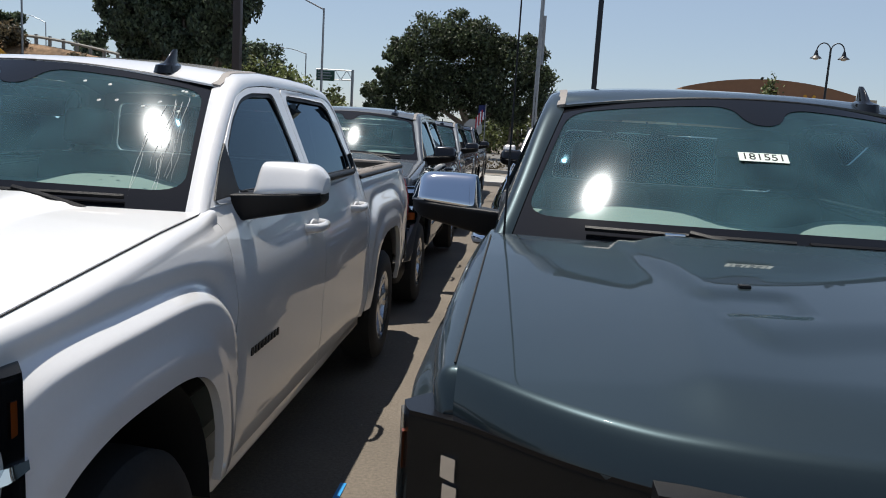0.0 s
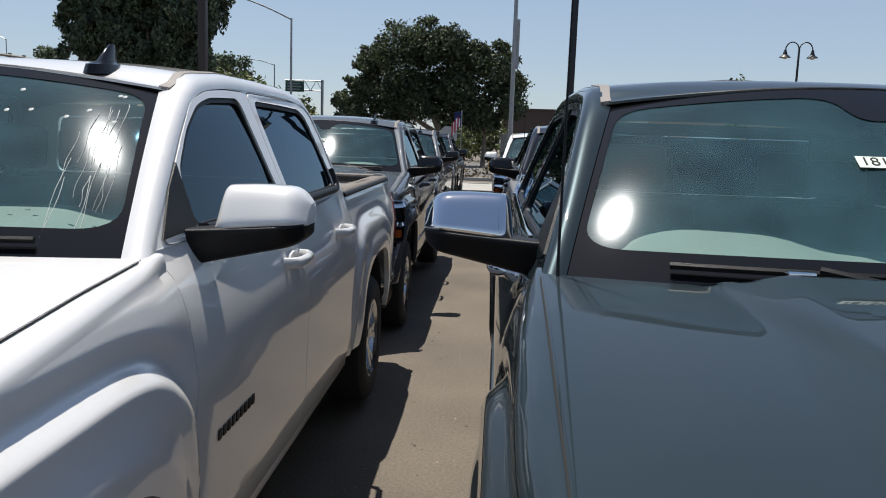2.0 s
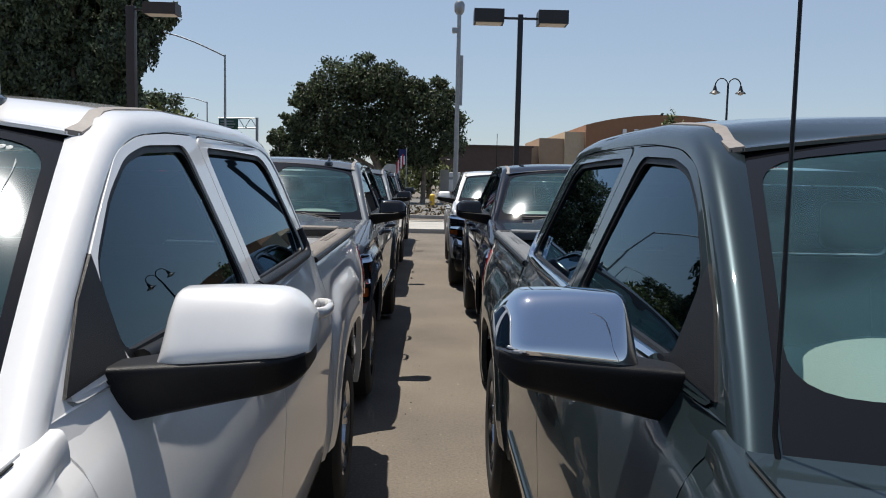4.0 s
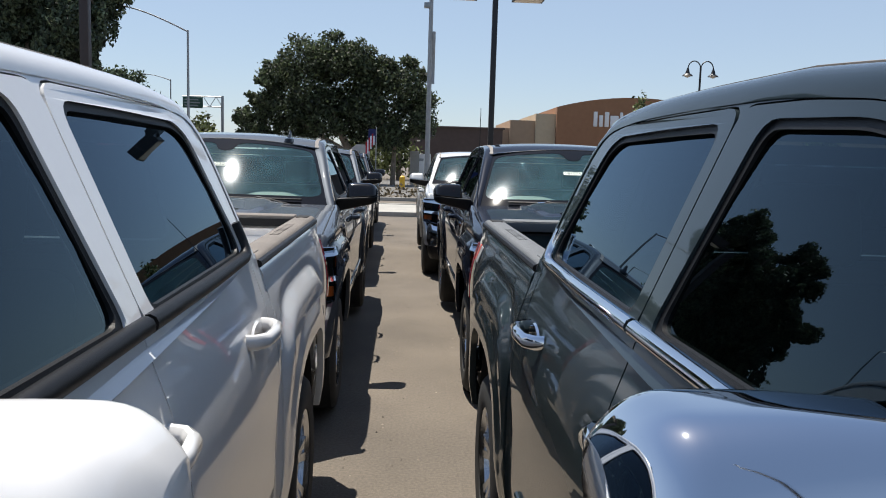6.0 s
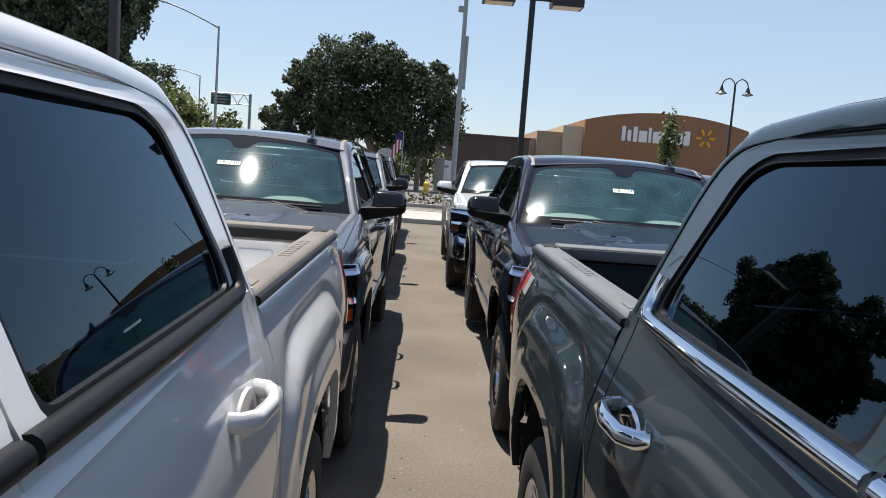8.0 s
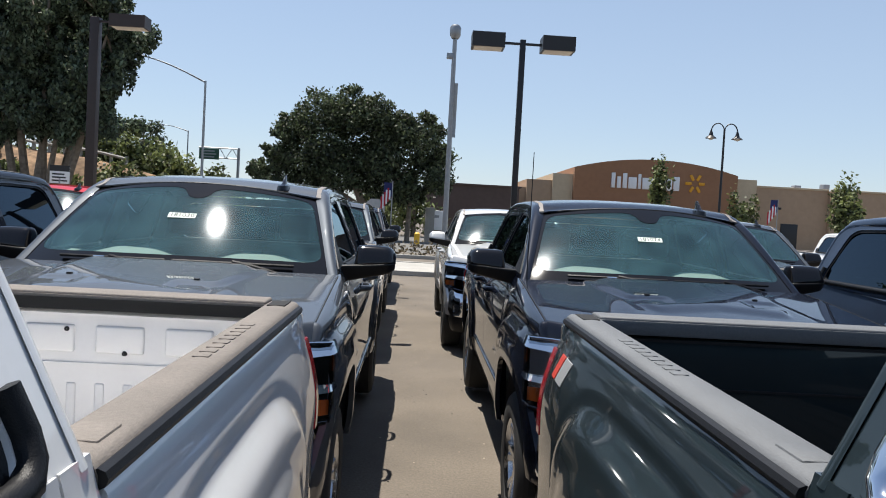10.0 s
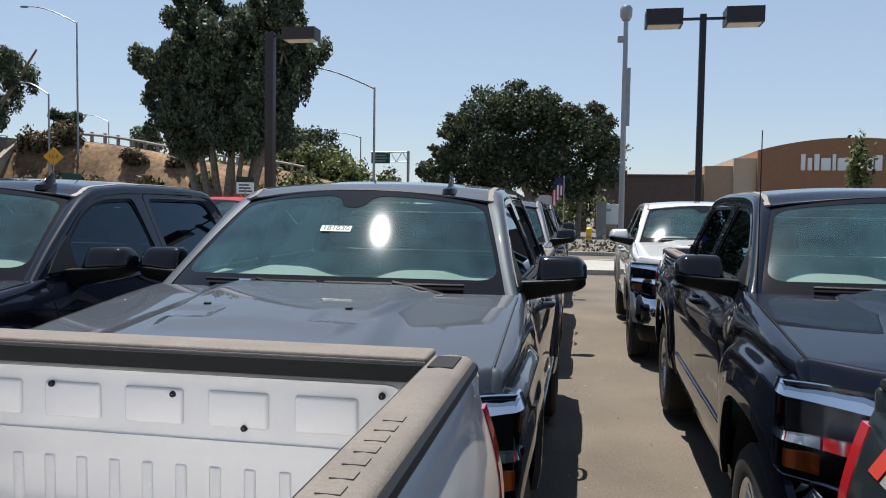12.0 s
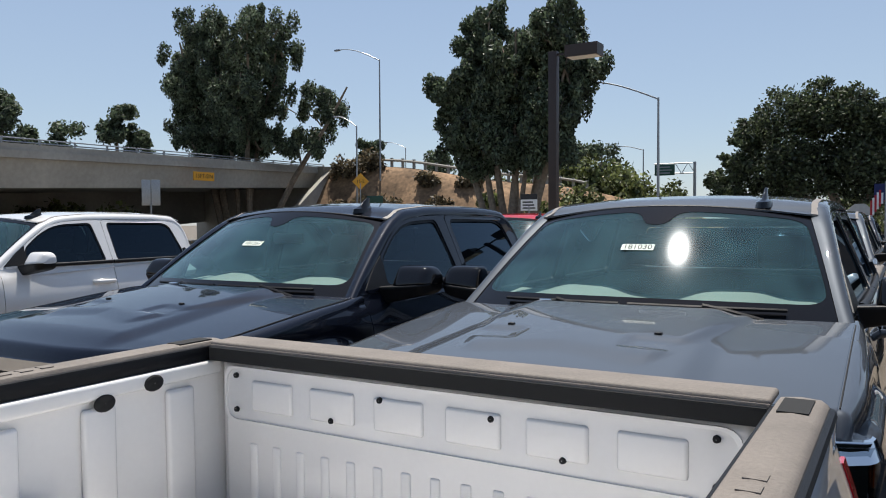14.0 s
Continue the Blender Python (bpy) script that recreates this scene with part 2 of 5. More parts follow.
def loft(sections, close=True):
    """Skins closed sections of equal length."""
    n = len(sections[0])
    vv = [p for s in sections for p in s]
    ff = [(j * n + i, j * n + (i + 1) % n, (j + 1) * n + (i + 1) % n, (j + 1) * n + i) for j in range(len(sections) - 1) for i in range(n)]
    if close:
        ff += [tuple(range(n - 1, -1, -1)), tuple(range(len(vv) - n, len(vv)))]
    return vv, ff


def lettering(name, text, size, mat, parent, m, key):
    """Raised letters as a mesh, centred."""
    if key not in MESHES:
        cu = bpy.data.curves.new("letters", "FONT")
        cu.body, cu.size, cu.align_x, cu.align_y, cu.extrude = text, size, "CENTER", "CENTER", 0.0004
        ob = bpy.data.objects.new("letters", cu)
        scene.collection.objects.link(ob)
        bpy.context.view_layer.update()
        me = bpy.data.meshes.new_from_object(ob.evaluated_get(bpy.context.evaluated_depsgraph_get()))
        bpy.data.objects.remove(ob)
        me.materials.clear()
        me.materials.append(mat)
        MESHES[key] = me
    return part(name, None, mat, parent, flat=True, key=key, m=m)


# ---- the pickup truck: nose at y = 0, tail at y = 5.72 ----
FRONT_AXLE, REAR_AXLE, WHEEL_R = 1.0, 4.63, 0.4
SIDE = [(0.38, 0.93), (0.5, 0.975), (0.62, 0.994), (0.8, 0.998), (0.95, 1.006), (1.03, 1.009), (1.1, 1.003), (1.18, 0.985), (1.26, 0.96), (1.33, 0.935), (1.4, 0.912)]


def arch_reach(y, z):
    d = 9.0
    for a in (FRONT_AXLE, REAR_AXLE):
        d = min(d, ((abs((y - a) / 0.51) ** 3.2 + abs(max(0.0, z - 0.4) / 0.57) ** 3.2) ** (1 / 3.2) - 1) * 0.52)
    return d


def arch_z(y):
    z = 0.0
    for a in (FRONT_AXLE, REAR_AXLE):
        k = 1 - abs((y - a) / 0.51) ** 3.2
        if k > 0:
            z = max(z, 0.4 + 0.57 * k ** (1 / 3.2))
    return z


def side_x(y, z):
    w = curve(SIDE, z)
    d = arch_reach(y, z)
    f = min((abs((y - a) / 0.66) ** 4.5 + abs(max(0.0, z - 0.4) / 0.78) ** 4.5) ** (1 / 4.5) for a in (FRONT_AXLE, REAR_AXLE))
    amp = 1.0 if y < 2.8 else 0.62
    w -= 0.015 * amp * min(1.0, max(0.0, (1.115 - f) / 0.06))
    w += 0.047 * amp * (1 - smooth(0.965 - 0.03 * (1 - amp), 1.045 + 0.1 * (1 - amp), f)) + 0.012 * (1 - smooth(0.05, 0.12, d))
    w -= 0.2 * max(0.0, (0.8 - y) / 0.8) ** 1.9
    w += 0.028 * smooth(1.1, 1.26, z) * smooth(1.85, 1.5, y)
    w -= 0.05 * smooth(1.3, 1.4, z) * smooth(2.0, 1.62, y)
    w -= 0.02 * max(0.0, (y - 5.2) / 0.5) ** 2
    return w


def hood_line(y):
    return table([(0.2, 1.225), (0.45, 1.263), (0.9, 1.312), (1.3, 1.355), (1.66, 1.385)], y)


def glass_x(y, z):
    """The side of the cab above the belt."""
    return 0.925 - (z - 1.395) * 0.4 - 0.03 * smooth(2.3, 1.6, y) - 0.012 * smooth(3.3, 3.9, y)


CAB = [(1.50, 1.3), (1.625, 1.39), (1.785, 1.512), (1.975, 1.652), (2.115, 1.75), (2.225, 1.815), (2.38, 1.858), (2.7, 1.882), (3.1, 1.884), (3.5, 1.878), (3.8, 1.856), (3.9, 1.81), (3.935, 1.7), (3.968, 1.39)]
FRONT_DOOR = [(1.735, 1.395), (1.89, 1.535), (2.075, 1.672), (2.24, 1.782), (2.4, 1.822), (2.6, 1.837), (2.845, 1.841), (2.87, 1.395)]
REAR_DOOR = [(2.876, 1.395), (2.851, 1.841), (3.2, 1.839), (3.64, 1.832), (3.79, 1.8), (3.84, 1.72), (3.88, 1.395)]
FRONT_WINDOW = [(1.96, 1.42), (1.985, 1.57), (2.14, 1.69), (2.28, 1.762), (2.42, 1.79), (2.72, 1.801), (2.79, 1.42)]
REAR_WINDOW = [(2.94, 1.42), (2.915, 1.801), (3.2, 1.799), (3.62, 1.791), (3.71, 1.755), (3.81, 1.47), (3.8, 1.42)]
SAIL = [(1.74, 1.41), (1.88, 1.535), (1.975, 1.6), (1.95, 1.42)]


def shield(u, v):
    """The windscreen's surface: u from -1 to 1 across, v from 0 at the cowl to 1 at the roof."""
    x = u * (0.88 + (0.705 - 0.88) * v)
    y = (1.43 + 0.195 * u * u) + (0.675 - 0.06 * u * u) * v
    z = 1.372 + 0.012 * (1 - u * u) + (0.485 - 0.05 * u * u) * v + 0.062 * v * (1 - v)
    return Vector((x, y, z))


def windscreen_border():
    """The dark printed border, a ring that follows the glass."""
    hole = dense(rounded([(-0.945, 0.13), (0.945, 0.13), (0.93, 0.93), (0.14, 0.94), (0.07, 0.79), (-0.07, 0.79), (-0.14, 0.94), (-0.93, 0.93)], 0.12, 6), 0.03)
    steps = (0.0, 0.2, 0.4, 0.6, 0.8, 1.0)
    vv, n = [], len(hole)
    for k in steps:
        for p in hole:
            d = Vector((p[0], p[1] - 0.5))
            reach = 1 / max(abs(d.x), abs(d.y) / 0.5)
            q = Vector((0, 0.5)) + d * (1 + (reach - 1) * k)
            vv.append(shield(q.x, q.y) + Vector((0, -0.0015, 0.002)))
    return vv, [(j * n + i, j * n + (i + 1) % n, (j + 1) * n + (i + 1) % n, (j + 1) * n + i) for j in range(len(steps) - 1) for i in range(n)]


def hood_half(y):
    """Half the width between the hood's side cuts."""
    return 0.925 - 0.015 * (y - 0.45) / 1.15


def nose_y(u):
    """The hood's swept front edge."""
    return 0.175 + 0.295 * abs(u) ** 3.3


def fender_top(y):
    return hood_line(y) - 0.06 * max(0.0, 1 - (y - 0.465) / 0.05) ** 1.5


def hood(u, v):
    """v from 0 at the nose to 1 at the cowl."""
    y0, y1 = nose_y(u), 1.4 + 0.2 * u * u
    y = y0 + (y1 - y0) * v
    x = u * hood_half(y)
    a = abs(x)
    z = hood_line(y) + 0.004 + 0.035 * (1 - u * u)
    ridge = 0.6 - 0.08 * (y - 0.24)
    z += 0.022 * smooth(ridge, ridge - 0.12, a) * smooth(0.02, 0.22, v)
    edge = 0.31 + 0.15 * (y - 0.5) / 0.66
    z += 0.012 * smooth(edge + 0.03, edge - 0.015, a) * smooth(0.55, 0.7, y - 0.25 * max(0.0, edge - a - 0.05))
    z -= 0.062 * max(0.0, 1 - v / 0.045) ** 1.5
    in_y, in_x = smooth(0.74, 0.77, y) * smooth(0.93, 0.86, y), smooth(0.2, 0.235, a) * smooth(0.4, 0.37, a - 0.3 * (y - 0.8))
    z -= 0.009 * in_y * in_x
    return Vector((x, y, z))


def mirror_section(x, y0, y1, z0, z1, n=48, p=5.0):
    out = []
    for i in range(n):
        a = 2 * math.pi * i / n
        c, s = math.cos(a), math.sin(a)
        out.append(Vector((x, (y0 + y1) / 2 + (y1 - y0) / 2 * math.copysign(abs(c) ** (2 / p), c), (z0 + z1) / 2 + (z1 - z0) / 2 * math.copysign(abs(s) ** (2 / p), s))))
    return out


def leaning(ring, lean):
    """A section whose front face leans back towards its top (or its foot where lean is below 0)."""
    z0, z1, y0, y1 = min(p.z for p in ring), max(p.z for p in ring), min(p.y for p in ring), max(p.y for p in ring)
    for p in ring:
        k = (p.z - z0) / max(1e-6, z1 - z0)
        p.y += abs(lean) * (k if lean > 0 else 1 - k) * (y1 - p.y) / (y1 - y0)
    return ring


def belt_line(a0, a1):
    """Along the foot of the side windows; the rear one turns up at the cab's corner."""
    pts = [(glass_x(y_, 1.408) + 0.005, y_, 1.408) for y_ in lin(a0, a1, 10)]
    if a0 > 2.5:
        pts += [(glass_x(y_, z_) + 0.008, y_, z_) for y_, z_ in ((3.815, 1.414), (3.835, 1.432), (3.84, 1.46), (3.834, 1.51))]
    return pts


def roof(u, v):
    """u from -1 to 1 across, v from 0 at the windscreen to 1 at the back."""
    y_ = 2.235 + (3.915 - 2.235) * v - (0.13 * (1 - u * u)) * max(0, 1 - v * 3)
    edge = table(CAB[5:12], max(2.22, y_))
    xe = glass_x(y_, edge)
    k = smooth(0.07, 0.0, v)
    z_ = (edge + 0.03 * (1 - abs(u) ** 3) * smooth(0, 0.25, v + 0.1) + 0.012 * smooth(0, 0.06, 1 - abs(u)) + 0.012 * math.cos(u * 1.57))
    return Vector((u * xe, y_, z_ + (shield(u, 1.0).z + 0.003 - z_) * k))


def cab_rim(inset):
    """The cab's outline in (y, z) with the inward offset applied, foot of the pillar to the back corner."""
    pts = [Vector(p) for p in [(1.56, 1.343)] + CAB[1:]]
    fine = []
    for p, q in zip(pts, pts[1:]):
        n = max(1, int((q - p).length / 0.045))
        fine += [p.lerp(q, k / n) for k in range(n)]
    fine.append(pts[-1])
    for r_ in range(3):
        fine = [fine[0]] + [(a * 0.25 + b * 0.5 + c * 0.25) for a, b, c in zip(fine, fine[1:], fine[2:])] + [fine[-1]]
    out = []
    for i, p in enumerate(fine):
        d = (fine[min(i + 1, len(fine) - 1)] - fine[max(i - 1, 0)]).normalized()
        out.append(p + Vector((d.y, -d.x)) * inset)
    return out


def cab_rail():
    """One smooth skin from the windscreen or roof over the shoulder to the door frames."""
    edge, outer, inner = cab_rim(0.0), cab_rim(-0.02), cab_rim(0.034)
    rows = []
    for p, o, n in zip(edge, outer, inner):
        if p.x < 2.24:
            a = shield(0.965, (p.x - 1.625) / 0.615) + Vector((0, -0.004, 0.005))
        elif p.x < 3.8:
            a = roof(0.93, (p.x - 2.235) / 1.68)
        else:
            a = Vector((glass_x(p.x, p.y) - 0.08, 3.945 - 0.2 * max(0.0, p.y - 1.4) - 0.2 * max(0.0, p.y - 1.7), p.y - 0.01))
        b = Vector((glass_x(o.x, o.y) + 0.018, o.x, o.y))
        c = Vector((glass_x(n.x, n.y) + 0.003, n.x, n.y))
        rows.append([a * (1 - t) ** 2 + b * 2 * t * (1 - t) + c * t * t for t in lin(0, 1, 11)])
    vv = [p for r_ in rows for p in r_]
    n = 11
    return vv, [(j * n + i, j * n + i + 1, (j + 1) * n + i + 1, (j + 1) * n + i) for j in range(len(rows) - 1) for i in range(n - 1)]


def flip(bm, s):
    """Mirrors a mesh to the other flank where s is -1."""
    if s > 0:
        return bm
    if isinstance(bm, tuple):
        return [Vector((-v[0], v[1], v[2])) for v in bm[0]], [tuple(reversed(q)) for q in bm[1]]
    for v in bm.verts:
        v.co.x = -v.co.x
    return bm


def flank(y0, y1, top, n, s, low=0.5, roll=(0.0, 0.0), nose=0.0, rows=26):
    """A body panel between two cut lines, from the sill or the wheel arch to the top."""
    rx, rz = roll

    def f(u, v):
        y = y0 + (y1 - y0) * u
        z0, z1 = max(low, arch_z(y)), top(y)
        if nose:
            z1 = hood_line(y)
            y += nose * smooth(0.78, 0.9, z0 + (z1 - z0) * v) * max(0.0, 1 - u * 4) ** 2
            z1 = top(y)
        if v <= 1:
            z = z0 + (z1 - rz - z0) * v
            return Vector((side_x(y, z), y, z))
        a = (v - 1) * math.pi / 2
        edge = max(0.003, side_x(y, z1 - rz) - hood_half(y) - 0.005) if nose else rx
        return Vector((side_x(y, z1 - rz) - edge * (1 - math.cos(a)), y, z1 - rz + rz * math.sin(a)))
    vs = lin(0, 1, rows) + (lin(1.2, 2, 5) if rx else [])
    return flip(sheet(f, lin(0, 1, n), vs, (-0.03, 0, 0)), s)


LAMP_PLAN = [(x_, nose_y(x_ / 0.925) - 0.002) for x_ in (0.58, 0.66, 0.76, 0.85)] + [(0.925, 0.442)] + [(side_x(y_, 1.08) + 0.003, y_) for y_ in (0.465, 0.49, 0.52)]


def lamp(z0, z1, out, tilt=0.0):
    """The headlight's wrapped surface between two heights."""
    def f(u, v):
        i = min(len(LAMP_PLAN) - 2, int(u * (len(LAMP_PLAN) - 1)))
        p = Vector(LAMP_PLAN[i]).lerp(Vector(LAMP_PLAN[i + 1]), u * (len(LAMP_PLAN) - 1) - i)
        z = z0 + (z1 - z0) * v - 0.05 * (1 - u) * (1 - v)
        return Vector((p.x + out * min(1, u + 0.2) - tilt * v * u * 0.6, p.y - out * (1 - u * 0.8) - 0.02 * (1 - z) * (1 - u) + tilt * v * (1 - u * 0.5), z))
    return f


def wheel(parent, x, y, s):
    w = part("wheel", lathe([(-0.1, 0.2), (0.0, 0.235), (0.03, 0.2)], 24), BLACK, parent, key="wheel_hub", m=pose(x, y, WHEEL_R, 0, 0, 0 if s > 0 else 180))
    part("tyre", lathe([(-0.13, 0.25), (-0.135, 0.3), (-0.125, 0.37), (-0.1, 0.395), (0, 0.4), (0.1, 0.395), (0.125, 0.37), (0.135, 0.3), (0.125, 0.25), (0.1, 0.236)], 48), RUBBER, w, key="tyre")
    if "rim" not in MESHES:
        ring = lathe([(0.06, 0.215), (0.1, 0.222), (0.118, 0.245), (0.122, 0.25), (0.11, 0.252)], 48)
        hub = lathe([(0.05, 0.075), (0.085, 0.07), (0.098, 0.045), (0.1, 0.001)], 24)
        spokes = []
        for k in range(6):
            for side in (-1, 1):
                a = k * math.pi / 3 + side * 0.11
                b = k * math.pi / 3 + side * 0.17
                sec = []
                for r, an, wd, xx in ((0.05, a, 0.02, 0.088), (0.14, a, 0.019, 0.092), (0.228, b, 0.024, 0.108)):
                    c, q = math.cos(an), math.sin(an)
                    sec.append([Vector((xx - 0.03, c * r - q * wd, q * r + c * wd)), Vector((xx, c * r - q * wd * 0.8, q * r + c * wd * 0.8)), Vector((xx, c * r + q * wd * 0.8, q * r - c * wd * 0.8)), Vector((xx - 0.03, c * r + q * wd, q * r - c * wd))])
                spokes.append(loft(sec))
        MESHES["rim_raw"] = joined(ring, hub, *spokes)
    part("rim", MESHES["rim_raw"], ALLOY, w, "polished six-spoke alloy rim", key="rim")


def pickup(x, y, paint, label, cap=None, bed=None, rail=DUSTY, molding=BLACK, tag="", whip=False, handle=None, decal=False, wet=False, turn=0.0, sunroof=False):
    t = empty("pickup_truck", pose(x, y, 0.0, 0.5, 0, turn), label, "pickup truck", "parked pickup trucks")
    cap, bed, handle = cap or paint, bed or paint, handle or paint
    both = (1, -1)
    for s in both:
        k = "r" if s > 0 else "l"
        part("fender", MESHES.get("fender" + k) or flank(0.3, 1.685, fender_top, 78, s, roll=(0.115, 0.045), nose=0.165, rows=52), paint, t, key="fender" + k)
        fd = part("front_door", MESHES.get("fdoor" + k) or flank(1.692, 2.87, lambda y_: 1.4, 20, s, 0.47), paint, t, key="fdoor" + k)
        rd = part("rear_door", MESHES.get("rdoor" + k) or flank(2.877, 3.88, lambda y_: 1.4, 16, s, 0.47), paint, t, key="rdoor" + k)
        part("cab_corner", MESHES.get("ccorner" + k) or flank(3.887, 3.968, lambda y_: 1.4, 6, s, 0.47), paint, t, key="ccorner" + k)
        part("bed_side", MESHES.get("bedside" + k) or flank(3.98, 5.69, lambda y_: 1.375, 78, s, roll=(0.06, 0.07), rows=46), paint, t, key="bedside" + k)
        part("rocker", MESHES.get("rocker" + k) or flip(boxed(0.8, 0.93, 1.66, 4.1, 0.36, 0.5, 0.03), s), paint, t, key="rocker" + k)
        if ("cabframe" + k) not in MESHES:
            f = lambda a, b: Vector((glass_x(a, b), a, b))
            g = lambda a, b: Vector((glass_x(a, b) + 0.004, a, b))
            raw = {}
            raw["cabframe"] = plate(dense([CAB[0], (1.66, 1.39)] + [tuple(p) for p in cab_rim(0.03)[4:-1]] + [CAB[-1]]), [dense(rounded(grown(FRONT_DOOR, 0.004), 0.05)), dense(rounded(grown(REAR_DOOR, 0.004), 0.05))], f, (-0.04, 0, 0))
            raw["fframe"] = plate(dense(rounded(FRONT_DOOR, 0.05)), [dense(rounded(grown(FRONT_WINDOW + [], 0.012), 0.05))], g, (-0.04, 0, 0))
            raw["rframe"] = plate(dense(rounded(REAR_DOOR, 0.05)), [dense(rounded(grown(REAR_WINDOW, 0.012), 0.05))], g, (-0.04, 0, 0))
            h = lambda a, b: Vector((glass_x(a, b) - 0.004, a, b))
            raw["fseal"] = plate(rounded(grown(FRONT_WINDOW, 0.014), 0.05), [rounded(grown(FRONT_WINDOW, -0.006), 0.04)], h, (-0.02, 0, 0))
            raw["rseal"] = plate(rounded(grown(REAR_WINDOW, 0.014), 0.05), [rounded(grown(REAR_WINDOW, -0.006), 0.04)], h, (-0.02, 0, 0))
            q = lambda a, b: Vector((glass_x(a, b) - 0.014 + 0.006 * math.sin((b - 1.42) / 0.36 * math.pi), a, b))
            raw["fpane"] = plate(dense(rounded(FRONT_WINDOW, 0.04)), [], q)
            raw["rpane"] = plate(dense(rounded(REAR_WINDOW, 0.04)), [], q)
            raw["sail"] = plate(SAIL, [], lambda a, b: Vector((glass_x(a, b) + 0.006, a, b)), (-0.012, 0, 0))
            for n_, bm in raw.items():
                MESHES[n_ + k + "_bm"] = flip(bm, s)
        b = lambda n_: MESHES.get(n_ + k + "_bm") if (n_ + k) not in MESHES else None
        part("cab_frame", b("cabframe"), paint, t, key="cabframe" + k)
        part("window_frame", b("fframe"), paint, fd, key="fframe" + k)
        part("window_frame", b("rframe"), paint, rd, key="rframe" + k)
        part("seal", b("fseal"), BLACK, fd, key="fseal" + k)
        part("seal", b("rseal"), BLACK, rd, key="rseal" + k)
        part("window", b("fpane"), FRONT_TINT, fd, "lightly tinted side window", key="fpane" + k).visible_shadow = False
        part("window", b("rpane"), TINTED, rd, "dark tinted side window", key="rpane" + k).visible_shadow = False
        part("mirror_base", b("sail"), BLACK, fd, key="sail" + k)
        for d, a0, a1 in ((fd, 2.0, 2.865), (rd, 2.882, 3.79)):
            kk = "belt%s%g" % (k, a0)
            part("belt_molding", None if kk in MESHES else flip(tube(belt_line(a0, a1), 0.019, 10), s), molding, d, key=kk)
        for d, yh in ((fd, 2.73), (rd, 3.66)):
            kk = "handle%s%g" % (k, yh)
            if kk not in MESHES:
                pts = [(-0.125, -0.004), (-0.12, 0.022), (-0.09, 0.046), (0.0, 0.056), (0.07, 0.05), (0.1, 0.03), (0.11, -0.004)]
                bar = tube([(side_x(yh, 1.21) + o, yh + a, 1.212) for a, o in pts], 0.016, 10)
                bar = ([Vector((p[0], p[1], 1.212 + (p[2] - 1.212) * 1.35)) for p in bar[0]], bar[1])
                MESHES[kk + "_bm"] = flip(bar, s)
                cup = lathe([(0.006, 0.001), (0.005, 0.03), (0.007, 0.046), (0.0, 0.05)], 20)
                MESHES[kk + "c_bm"] = flip(([Vector((side_x(yh, 1.21) + p[0], yh - 0.005 + p[1] * 1.5, 1.205 + p[2] * 0.8)) for p in cup[0]], cup[1]), s)
            part("handle", MESHES[kk + "_bm"], handle, d, key=kk)
            part("handle_cup", MESHES[kk + "c_bm"], handle, d, key=kk + "c")
        if ("mir" + k) not in MESHES:
            low, up = [], []
            for q in lin(0, 1, 30):
                d = 0.5 - 0.5 * math.cos(q * math.pi)
                out = max(0.0, (d - 0.72) / 0.28)
                seam = 1.424 + 0.026 * d
                low.append(leaning(mirror_section(0.9 + 0.318 * d, 1.862 + 0.05 * out ** 3, 1.95 + 0.11 * min(1.0, d * 1.5) - 0.008 * out ** 4, 1.318 + 0.068 * d + 0.02 * out ** 5, seam - 0.004 * out ** 5, 64, 6.0), -0.03))
                rise = (1 - (1 - min(1.0, 0.1 + d / 0.12)) ** 2.6) * (1 - 0.5 * out ** 3)
                up.append(leaning(mirror_section(0.972 + 0.25 * d, 1.858 + 0.02 * (1 - min(1.0, d / 0.2)) ** 2 + 0.06 * out ** 3, 2.035 + 0.03 * d - 0.01 * out ** 4, seam - 0.012, seam + (0.118 - 0.028 * d + 0.006 * math.sin(math.pi * d)) * rise, 64, 3.8), 0.075))
            low, up = loft(low), loft(up)
            MESHES["mir_bm" + k], MESHES["mircap_bm" + k] = flip(low, s), flip(up, s)
        part("wing_mirror", MESHES["mir_bm" + k], BLACK, fd, "black plastic wing mirror", key="mir" + k)
        part("mirror_cap", MESHES["mircap_bm" + k], cap, fd, "smooth mirror cap", key="mircap" + k)
        # lamps of the nose
        if ("head" + k) not in MESHES:
            MESHES["head_bm" + k] = flip(sheet(lamp(0.86, 1.196, 0.004), lin(0, 1, 12), lin(0, 1, 8), (-0.05, 0.06, 0)), s)
            MESHES["lens_bm" + k] = flip(sheet(lamp(0.87, 1.192, 0.01), lin(0.02, 0.98, 12), lin(0.02, 0.98, 8), (-0.02, 0.02, 0)), s)
            MESHES["amb_bm" + k] = flip(sheet(lamp(1.08, 1.145, 0.008), lin(0.85, 0.92, 4), lin(0, 1, 3), (-0.01, 0.01, 0)), s)
            MESHES["amb2_bm" + k] = flip(sheet(lamp(0.905, 0.955, 0.01), lin(0.5, 0.72, 6), lin(0, 1, 3), (-0.01, 0.01, 0)), s)
            MESHES["hc_bm" + k] = flip(sheet(lamp(1.0, 1.018, 0.018, 0.01), lin(0.0, 1, 14), lin(0, 1, 3), (-0.01, 0.01, 0)), s)
            MESHES["ht_bm" + k] = flip(sheet(lamp(1.16, 1.2, 0.022, 0.03), lin(0.0, 1, 14), lin(0, 1, 3), (-0.01, 0.02, 0)), s)
